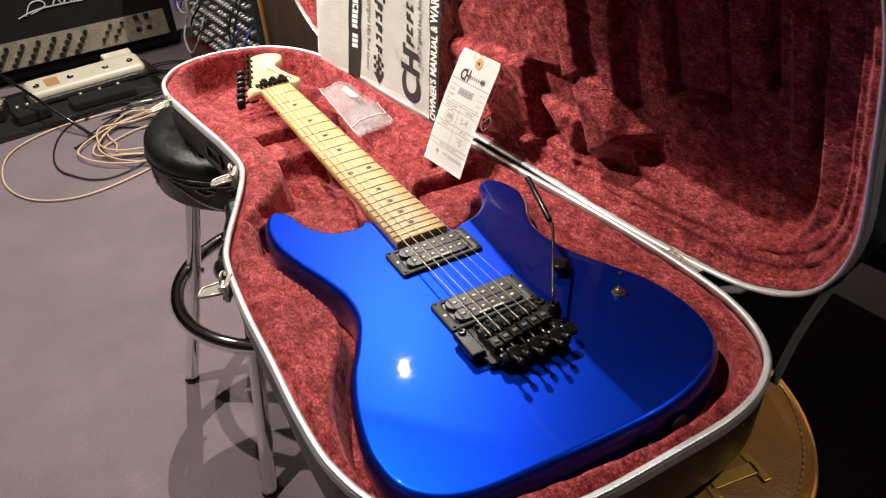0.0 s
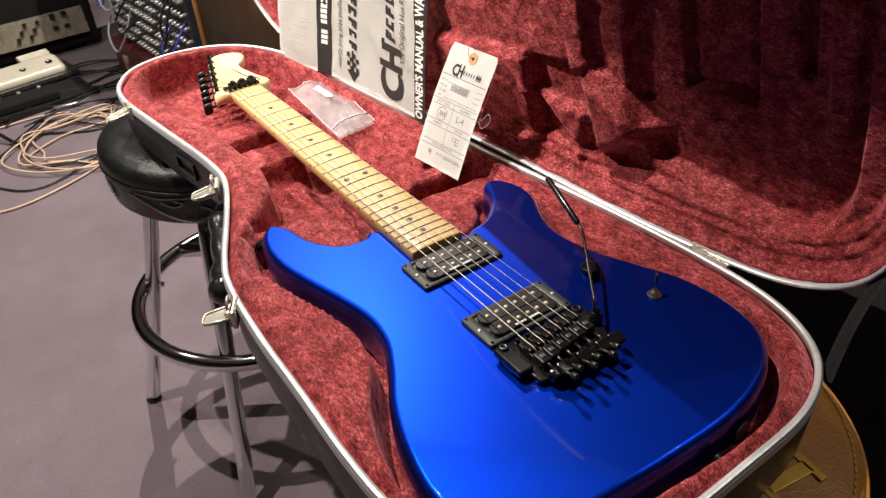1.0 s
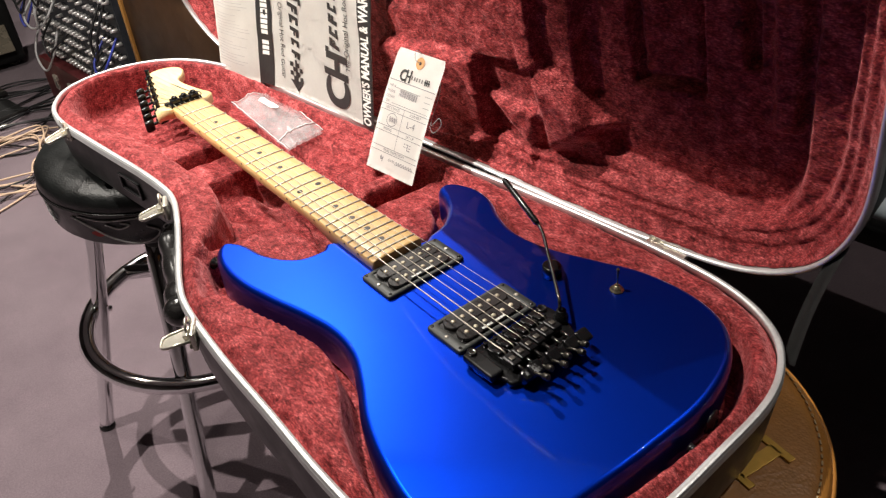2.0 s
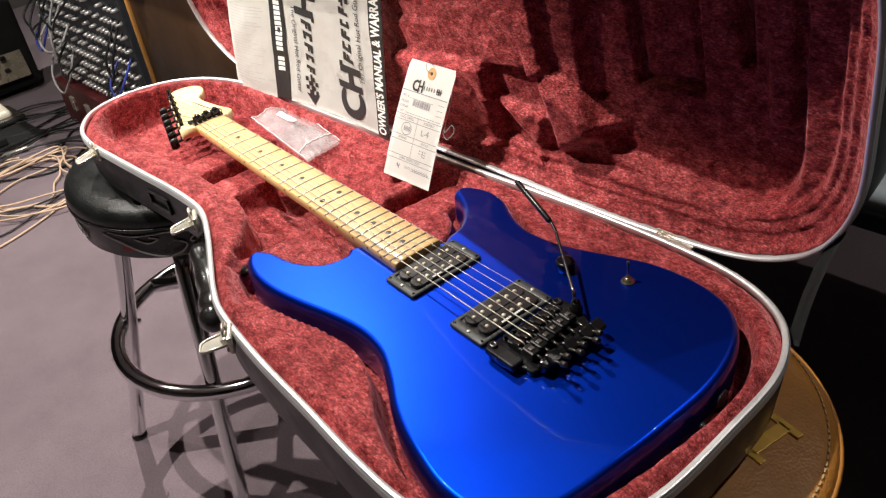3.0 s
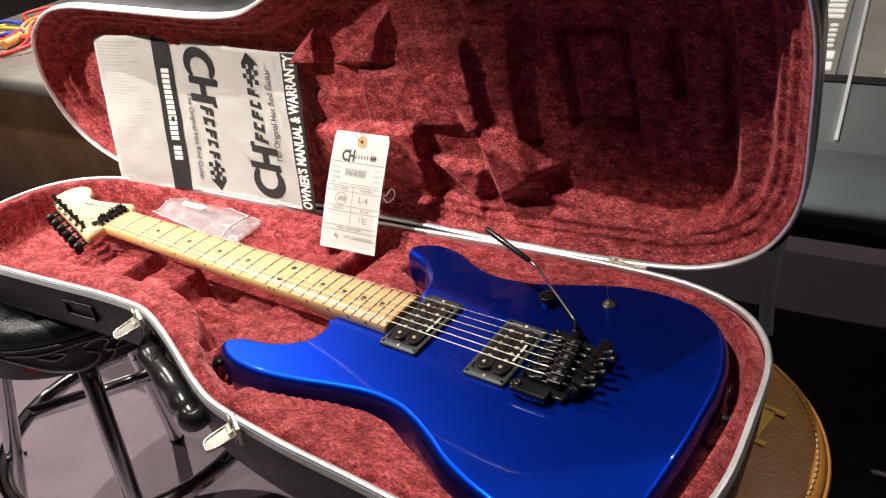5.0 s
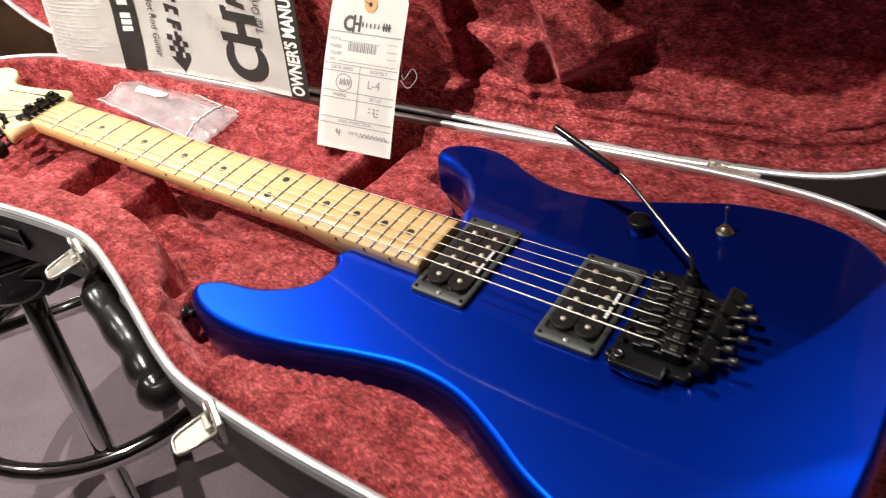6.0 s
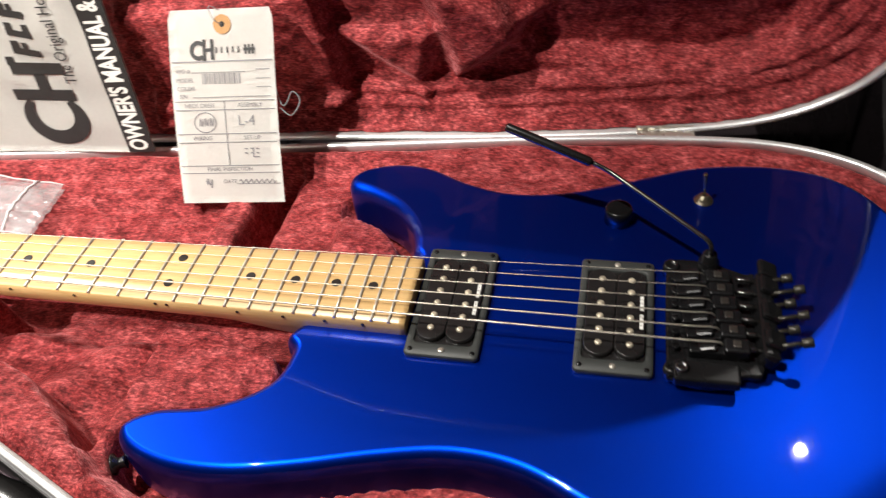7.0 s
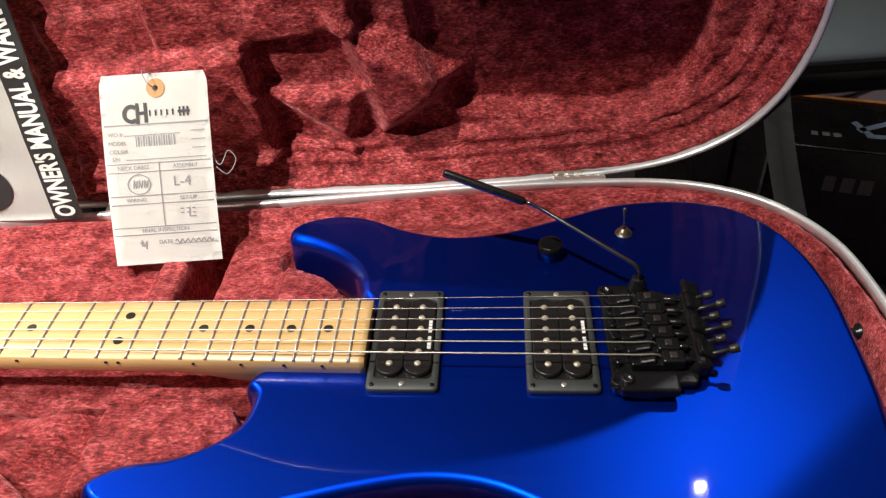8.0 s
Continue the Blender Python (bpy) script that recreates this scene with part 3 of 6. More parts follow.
def lid_form(x, y, edge):
    """Depth behind the rim: rolls along the edge, the body's bowl, and blocks and hollows of the moulding."""
    depth = 0.003 + 0.008 * smooth_step(edge, 0.001, 0.006) + 0.006 * smooth_step(edge, 0.008, 0.014) + 0.006 * smooth_step(edge, 0.018, 0.025) + 0.014 * smooth_step(edge, 0.028, 0.036)
    depth = depth + 0.0022 * np.exp(-(((edge - 0.0105) / 0.0032) ** 2)) + 0.0018 * np.exp(-(((edge - 0.0215) / 0.0034) ** 2))
    # the bowl that clears the body, with a scalloped lower edge
    bowl = spline([(0.132, 0.118), (0.150, 0.098), (0.157, 0.062), (0.166, 0.020), (0.172, -0.025), (0.165, -0.052), (0.147, -0.079), (0.112, -0.092), (0.04, -0.096), (-0.06, -0.096), (-0.13, -0.06), (-0.14, 0.02), (-0.10, 0.10), (-0.02, 0.13), (0.07, 0.135)], 5)
    inner, _ = inside_distance(np.stack([x, y], 1), bowl)
    depth = depth + 0.018 * smooth_step(inner, -0.007, 0.004)

    def move(by, shape):
        nonlocal depth
        depth = depth + by * shape

    move(-0.024, hollow(x, y, 0.052, 0.156, 0.268, 0.436, 0.012))
    move(-0.014, hollow(x, y, -0.053, 0.052, 0.180, 0.256, 0.008))
    move(-0.013, hollow(x, y, -0.018, 0.052, 0.256, 0.334, 0.008))
    move(-0.008, hollow(x, y, 0.012, 0.052, 0.334, 0.420, 0.010))
    move(-0.024, wedge(x, y, (0.044, 0.192), (0.112, 0.108), (0.150, 0.176), 0.024))
    move(-0.016, wedge(x, y, (0.098, 0.266), (0.160, 0.206), (0.104, 0.186), 0.020))
    move(0.014, hollow(x, y, -0.052, 0.066, 0.006, 0.082, 0.006))
    move(-0.006, hollow(x, y, -0.040, 0.056, 0.014, 0.074, 0.008))
    move(0.012, hollow(x, y, -0.045, 0.030, -0.046, -0.034, 0.006))
    move(-0.008, hollow(x, y, -0.042, 0.084, -0.124, -0.062, 0.010) * smooth_step(inner, 0.006, 0.016))
    move(-0.014, wedge(x, y, (-0.084, 0.272), (-0.030, 0.300), (-0.030, 0.362), 0.008))
    move(-0.014, wedge(x, y, (-0.080, 0.372), (-0.030, 0.385), (-0.030, 0.440), 0.008))
    move(-0.010, hollow(x, y, -0.14, -0.075, 0.02, 0.17, 0.012))
    return depth + 0.0017 * lumps(x, y, 38, 7.7) + 0.0013 * lumps(x, y, 100, 2.2)


lining("base_lining", lambda x, y, h: base_at(x, y, RIM + h), base_form, 0.0024, base)
lining("lid_lining", lambda x, y, h: lid_at(x, y, h), lid_form, 0.0024, lid)


def latch(x, y, outward, parent_case):
    """A draw latch hanging open: a riveted plate and a long bright lever."""
    o = Vector((*outward, 0)).normalized()
    side = Vector((-o.y, o.x, 0))
    frame3 = Matrix((o, side, Vector((0, 0, 1)))).transposed()
    at = Vector((x, y, RIM + lean(x, y) - 0.006))
    bm = bmesh.new()
    box(bm, (0.005, 0.024, 0.020), place(frame3, at + o * 0.009), 0.0015)
    for s in (-0.008, 0.008):
        turned(bm, [(0.003, 0.0), (0.0028, 0.0015), (0.001, 0.0022)], at + o * 0.012 + side * s - Vector((0, 0, 0.006)), 10, axes(o))
    plate = part("latch", fixed(bm), NICKEL, parent_case, "nickel draw latch hanging open")
    bm = bmesh.new()
    tilt = frame3 @ Matrix.Rotation(radians(14), 3, "Y")
    to = place(tilt, at + o * 0.012 + Vector((0, 0, 0.001)))
    tray = [(0.0, -0.0105), (0.022, -0.0088), (0.027, -0.0072), (0.0285, -0.0040), (0.0285, 0.0040), (0.027, 0.0072), (0.022, 0.0088), (0.0, 0.0105)]
    rings(bm, [[to @ Vector((u, v, h)) for u, v in tray] for h in (-0.0016, 0.0)])
    tube(bm, [to @ Vector((u, v, 0.0008)) for u, v in tray], 0.0011, 6)
    box(bm, (0.005, 0.013, 0.006), to @ Matrix.Translation((0.003, 0, 0.002)), 0.001)
    part("lever", fixed(bm), NICKEL, plate)
    bm = bmesh.new()
    tube(bm, [at + o * 0.013 + side * (0.008 * math.cos(a)) + Vector((0, 0, 0.010 + 0.008 * math.sin(a))) for a in (k * math.pi / 8 for k in range(9))], 0.0015, 6)
    part("hook", fixed(bm), NICKEL, plate)


for x, y, o in ((-0.128, 0.745, (-1, 0.1)), (-0.113, 0.447, (-0.92, 0.38)), (-0.186, 0.212, (-0.86, 0.5))):
    latch(x, y, o, base)


def case_handle(parent_case):
    path = [base_at(*p) for p in spline([(-0.108, 0.444, RIM - 0.030), (-0.122, 0.446, RIM - 0.036), (-0.134, 0.430, RIM - 0.044), (-0.152, 0.375, RIM - 0.050), (-0.172, 0.328, RIM - 0.048), (-0.180, 0.302, RIM - 0.042), (-0.168, 0.292, RIM - 0.032)], 10, closed=False)]
    n = len(path)
    bm = bmesh.new()
    lobes = lambda u: 0.5 - 0.5 * math.cos(2 * math.pi * 4 * min(1.0, max(0.0, (u - 0.22) / 0.60)))
    tube(bm, path, [0.0095 + 0.0030 * float(smooth_step(np.array(i / n), 0.10, 0.24) * (1 - smooth_step(np.array(i / n), 0.80, 0.92))) + 0.0026 * lobes(i / n) for i in range(n)], 16)
    grip = part("handle", fixed(bm), BLACK_PLASTIC, parent_case, "black plastic carrying handle with finger grips")
    for at in (path[0], path[-1]):
        bm = bmesh.new()
        box(bm, (0.012, 0.030, 0.030), place(axes((0, 0, 1), (0.8, -0.6, 0)), at + Vector((0.006, 0, 0))), 0.003)
        part("handle_bracket", fixed(bm), BLACK_PLASTIC, grip)


case_handle(base)


def catch_plate(parent_case):
    """A small recessed plate on the shell, between the head and the middle latch."""
    c = base_at(-0.1190, 0.585, RIM - 0.034)
    out = Vector((-0.992, -0.125, 0)).normalized()
    m3 = Matrix((Vector((-out.y, out.x, 0)), out, Vector((0, 0, 1)))).transposed()
    bm = bmesh.new()
    for size, at in (((0.052, 0.004, 0.004), (0, 0.010)), ((0.052, 0.004, 0.004), (0, -0.010)), ((0.004, 0.004, 0.024), (0.024, 0)), ((0.004, 0.004, 0.024), (-0.024, 0))):
        box(bm, size, place(m3, c + m3 @ Vector((at[0], 0.0, at[1]))), 0.001)
    part("catch_plate", fixed(bm), BLACK_METAL, parent_case, "small black frame riveted to the shell")


catch_plate(base)


def hinge(y, parent_case):
    """A butt hinge between the rims: a knuckled barrel with a thin riveted leaf either side."""
    c = lid_at(float(np.interp(y, (0.03, 0.12, 0.30, 0.43, 0.58, 0.74), (0.2046, 0.1993, 0.1799, 0.1679, 0.1536, 0.140))) + 0.0045, y, 0.0) - LID_OUT * 0.0035 + Vector((0, 0, 0.0030))
    bm = bmesh.new()
    for k in range(5):
        a0 = -0.022 + 0.0088 * k
        tube(bm, [c + HINGE_DIR * a0, c + HINGE_DIR * (a0 + 0.0082)], 0.0026, 10)
    box(bm, (0.0012, 0.044, 0.006), place(Matrix((LID_OUT, HINGE_DIR, Vector((0, 0, 1)))).transposed(), c + LID_OUT * 0.0024 + Vector((0, 0, 0.0025))), 0.0004)
    box(bm, (0.009, 0.044, 0.0012), place(Matrix((LID_OUT, HINGE_DIR, Vector((0, 0, 1)))).transposed(), c - LID_OUT * 0.0045 + Vector((0, 0, 0.0016))), 0.0004)
    part("hinge", fixed(bm), NICKEL, parent_case, "steel butt hinge between the two rims")


for y in (0.018, 0.40, 0.66):
    hinge(y, base)


def stay_strap(parent_case):
    low, high = Vector((0.159, -0.145, RIM - 0.006)), lid_at(0.150, -0.143, 0.010)
    along = (high - low).normalized()
    across = Vector((0.8, 0.6, 0.0))
    across = (across - along * across.dot(along)).normalized()
    face = along.cross(across)
    bm = sheet(2, 14, lambda u, v: low.lerp(high, v) + across * (u - 0.5) * 0.024 + face * 0.004 * math.sin(math.pi * v))
    made = bmesh.ops.solidify(bm, geom=bm.faces[:], thickness=0.0016)
    part("stay_strap", fixed(bm), WEBBING, parent_case, "black webbing stay between base and lid")


stay_strap(lid)

# ---- the guitar ----
TOP = FB - 0.010
guitar = thing("electric_guitar", (0.0, 0.0, TOP - 0.045), "glossy metallic blue electric guitar with maple neck, black hardware", "electric guitar")


BEVEL = Vector((-0.735, -0.678, 0))  # across the forearm bevel, downhill


def arm_contour(x, y):
    """How far the forearm bevel drops the top."""
    s = (x + 0.150) * BEVEL.x + (y + 0.012) * BEVEL.y
    soft = min(max(s + 0.006, 0.0), 0.018)
    return 0.11 * (soft * soft / 0.036 + max(0.0, s - 0.012))


def guitar_body():
    bm = bmesh.new()
    loops = []
    for by, h in ((-0.0045, -0.045), (-0.0020, -0.0440), (-0.0005, -0.041), (0.0, -0.037), (0.0, -0.024), (0.0, -0.0110), (-0.0002, -0.0085), (-0.0008, -0.0062), (-0.0017, -0.0042), (-0.0029, -0.0025), (-0.0043, -0.0012), (-0.0058, -0.0004), (-0.0074, 0.0)):
        loops.append([Vector((p.x, p.y, TOP + h)) for p in offset_loop(BODY, BODY_OUT, by)])
    rings(bm, loops)
    # slice the flat top along the bevel, then let it drop
    for k in range(14):
        reach = -0.007 + (0.0023 * k if k < 9 else 0.0184 + 0.012 * (k - 8))
        cut = Vector((-0.150, -0.012, 0)) + BEVEL * reach
        flat = [f for f in bm.faces if len(f.verts) > 4 and f.calc_center_median().z > TOP - 0.001]
        geom = flat + list({e for f in flat for e in f.edges}) + list({v for f in flat for v in f.verts})
        bmesh.ops.bisect_plane(bm, geom=geom, plane_co=cut, plane_no=BEVEL)
    for v in bm.verts:
        v.co.z -= arm_contour(v.co.x, v.co.y) * max(0.0, 1 + (v.co.z - TOP) / 0.036)
    return part("body", fixed(bm), CANDY, guitar, "deep metallic blue lacquered body")


body = guitar_body()
SCALE = 0.648


def fret_y(n):
    return SCALE / 2 ** (n / 12)


def half_width(y):
    """Half the neck's width, from the nut to its end."""
    return 0.0216 + (0.0285 - 0.0216) * (SCALE - y) / (SCALE - 0.172)


def guitar_neck():
    bm = bmesh.new()
    loops = []
    for y in [0.172, 0.176] + [0.18 + 0.0117 * k for k in range(40)] + [SCALE]:
        w = half_width(y)
        heel = 1 - float(smooth_step(np.array(y), 0.245, 0.30))
        deep = 0.0205 + 0.0045 * heel
        row = []
        for k in range(13):
            a = math.pi * k / 12
            flat = 0.55 + 0.45 * heel
            c, s = math.cos(a), math.sin(a)
            row.append(Vector((-w * (abs(c) ** (0.6 + 0.0 * flat)) * (1 if c > 0 else -1), y, FB - 0.0065 - (deep - 0.0065) * s ** (0.9 - 0.6 * heel))))
        row = [Vector((-w, y, FB - 0.0012)), *row, Vector((w, y, FB - 0.0012))] + [Vector((w * t, y, FB + 0.0009 * (1 - t * t))) for t in (0.96, 0.5, 0.0, -0.5, -0.96)]
        loops.append(row)
    rings(bm, loops)
    return part("neck", fixed(bm), MAPLE, guitar, "one-piece maple neck with a satin finish")


neck = guitar_neck()
HEAD = spline([
    (0.0225, 0.646), (0.0300, 0.660), (0.0455, 0.674), (0.0490, 0.684), (0.0440, 0.700), (0.0375, 0.728), (0.0345, 0.752), (0.0370, 0.766), (0.0480, 0.777), (0.0560, 0.791),
    (0.0540, 0.807), (0.0400, 0.818), (0.0220, 0.820), (0.0080, 0.812), (0.0000, 0.795), (-0.0120, 0.755), (-0.0250, 0.710), (-0.0370, 0.672), (-0.0360, 0.660), (-0.0225, 0.646),
], 5)


def headstock():
    out = normals(HEAD)
    bm = bmesh.new()
    drop = lambda y: FB - 0.0115 + 0.0105 * (1 - float(smooth_step(np.array(y), 0.652, 0.672)))
    loops = [[Vector((p.x, p.y, drop(p.y) + h)) for p in offset_loop(HEAD, out, by)] for by, h in ((-0.002, -0.0145), (0.0, -0.0125), (0.0, -0.0015), (-0.0015, 0.0))]
    rings(bm, loops)
    return part("headstock", fixed(bm), MAPLE_FACE, guitar, "pale maple pointed six-in-line headstock")


head = headstock()
# a plain mark where the maker's emblem is printed
bm = bmesh.new()
tube(bm, [(0.020, 0.752, FB - 0.0114), (0.029, 0.700, FB - 0.0114)], 0.0009, 4)
tube(bm, [Vector((0.0315 + 0.0055 * math.cos(a), 0.691 + 0.0085 * math.sin(a), FB - 0.0114)) for a in (2 * math.pi * k / 14 for k in range(14))], 0.0011, 4, closed=True)
tube(bm, [(0.024, 0.690, FB - 0.0114), (0.036, 0.701, FB - 0.0114)], 0.0008, 4)
part("emblem", fixed(bm), INK, head, "plain dark printed mark")

for n in range(1, 23):
    y = fret_y(n)
    w = half_width(y)
    bm = bmesh.new()
    tube(bm, [(-w * 0.99, y, FB + 0.0002), (-w * 0.5, y, FB + 0.0010), (0, y, FB + 0.0013), (w * 0.5, y, FB + 0.0010), (w * 0.99, y, FB + 0.0002)], 0.0010, 6)
    part("fret", fixed(bm), FRET, neck)

for n in (3, 5, 7, 9, 12, 15, 17, 19, 21):
    for x in ((-0.0115, 0.0115) if n == 12 else (0.0,)):
        bm = bmesh.new()
        turned(bm, [(0.0032, -0.0005), (0.0032, 0.0012 - 0.9 * abs(x) * 0.01), (0.0030, 0.00125 - 0.009 * abs(x))], (x, (fret_y(n - 1) + fret_y(n)) / 2, FB), 16)
        part("dot_inlay", bm, INLAY, neck)
    bm = bmesh.new()
    for dy in ((-0.004, 0.004) if n == 12 else (0.0,)):
        y = (fret_y(n - 1) + fret_y(n)) / 2 + dy
        turned(bm, [(0.0011, 0.0), (0.0011, 0.0004)], (-half_width(y) - 0.0001, y, FB - 0.0035), 10, axes((-1, 0, 0), (0, 1, 0)))
    part("side_dot", bm, INLAY, neck)


def locking_nut():
    bm = bmesh.new()
    box(bm, (0.044, 0.014, 0.006), Matrix.Translation((0, 0.653, FB + 0.0005)), 0.0012)
    for x in (-0.0135, 0.0, 0.0135):
        box(bm, (0.0115, 0.011, 0.0055), Matrix.Translation((x, 0.653, FB + 0.0062)), 0.0012)
        turned(bm, [(0.0034, 0.0), (0.0034, 0.003), (0.0022, 0.0032), (0.0018, 0.0012)], (x, 0.653, FB + 0.0088), 14)
    nut = part("locking_nut", fixed(bm), BLACK_METAL, guitar, "black locking nut with three clamps")
    bm = bmesh.new()
    box(bm, (0.050, 0.007, 0.0045), Matrix.Translation((0.001, 0.668, FB - 0.002)) @ Matrix.Rotation(radians(4), 4, "Z"), 0.0015)
    part("string_bar", fixed(bm), BLACK_METAL, nut)


locking_nut()


def tuner(x, y):
    z = FB - 0.0115
    o = Vector((-0.955, -0.297, 0)).normalized()
    bm = bmesh.new()
    turned(bm, [(0.0056, -0.0005), (0.0056, 0.0012), (0.0046, 0.0020), (0.0032, 0.0022), (0.0028, 0.009), (0.0033, 0.012), (0.0030, 0.0135)], (x, y, z), 14)
    post = part("tuner", bm, BLACK_METAL, guitar, "black tuning machine")
    bm = bmesh.new()
    edge = Vector((x, y, z - 0.016)) + o * 0.009
    box(bm, (0.014, 0.012, 0.008), place(Matrix((o, Vector((-o.y, o.x, 0)), Vector((0, 0, 1)))).transposed(), edge - o * 0.010), 0.002)
    tube(bm, [edge - o * 0.006, edge + o * 0.007], 0.0022, 8)
    part("gear_case", fixed(bm), BLACK_METAL, post)
    bm = bmesh.new()
    m = place(Matrix((o, Vector((-o.y, o.x, 0)), Vector((0, 0, 1)))).transposed(), edge + o * 0.0115)
    box(bm, (0.0130, 0.0078, 0.0165), m, 0.0036, 3)
    for face in bm.faces:
        face.smooth = True
    part("button", bm, BLACK_METAL, post)


TUNERS = []
for k in range(6):
    TUNERS.append((-0.0285 + 0.0066 * k, 0.683 + 0.0229 * k))
    tuner(*TUNERS[-1])

STRINGS = [(-0.0262 + 0.01048 * k, -0.0178 + 0.00712 * k, g) for k, g in enumerate((0.00058, 0.00046, 0.00036, 0.00027, 0.00023, 0.00020))]


def pickup(y, x=0.0):
    """A humbucker in its tall plastic ring: two open coils with pole screws."""
    unit = []
    bm = bmesh.new()
    loops = []
    for w, l, h in ((0.0445, 0.0222, -0.001), (0.0445, 0.0222, 0.0030), (0.0438, 0.0215, 0.0038), (0.0362, 0.0185, 0.0040), (0.0352, 0.0178, 0.0034), (0.0352, 0.0178, -0.001)):
        r = 0.003
        loop = []
        for cx, cy, a0 in ((w - r, l - r, 0), (-w + r, l - r, 90), (-w + r, -l + r, 180), (w - r, -l + r, 270)):
            for k in range(4):
                a = radians(a0 + k * 30)
                loop.append(Vector((x + cx + r * math.cos(a), y + cy + r * math.sin(a), TOP + h)))
        loops.append(loop)
    rings(bm, loops, wrap=True)
    ring = part("pickup", fixed(bm), RING_PLASTIC, guitar, "open-coil humbucker in a grey-black plastic ring")
    bm = bmesh.new()
    box(bm, (0.0715, 0.0362, 0.004), Matrix.Translation((x, y, TOP + 0.0005)), 0.0008)
    part("baseplate", fixed(bm), BLACK_PLASTIC, ring, "black tape over the baseplate")
    for cx, cy in ((0.040, 0.0), (-0.040, 0.0), (0.0405, 0.0185), (0.0405, -0.0185), (-0.0405, 0.0185), (-0.0405, -0.0185)):
        bm = bmesh.new()
        r = 0.0021 if cy == 0 else 0.0016
        turned(bm, [(r, 0.0), (r * 0.9, 0.0008), (r * 0.4, 0.0010)], (x + cx, y + cy, TOP + 0.0036), 10)
        part("screw", bm, NICKEL if cy == 0 else BLACK_METAL, ring)
    bm = bmesh.new()
    for cy in (-0.0088, 0.0088):
        loop = lambda r, h: [Vector((x + sx * 0.0255 + r * math.cos(a), y + cy + r * math.sin(a), TOP + h)) for sx, a in [(1, radians(-90 + 15 * k)) for k in range(13)] + [(-1, radians(90 + 15 * k)) for k in range(13)]]
        rings(bm, [loop(0.0087, 0.001), loop(0.0087, 0.0052), loop(0.0080, 0.0061)])
    coil = part("coil", fixed(bm), BLACK_PLASTIC, ring, "two black bobbins side by side")
    for cy in (-0.0088, 0.0088):
        for k in range(6):
            bm = bmesh.new()
            turned(bm, [(0.0023, 0.0), (0.0022, 0.0006), (0.0017, 0.0012), (0.0009, 0.0015)], (x + -0.0252 + 0.01008 * k, y + cy, TOP + 0.0058), 12)
            part("pole_piece", bm, POLE_NICKEL, coil)
    # the maker's lettering becomes a row of plain pale bars
    bm = bmesh.new()
    for k in range(9):
        if k != 4:
            box(bm, (0.0024, 0.0022, 0.0003), Matrix.Translation((x - 0.012 + 0.0029 * k, y - 0.0150, TOP + 0.0063)))
    part("pale_bars", fixed(bm), PALE_INK, coil, "pale printed bars along one bobbin")


pickup(0.148)
pickup(0.050)


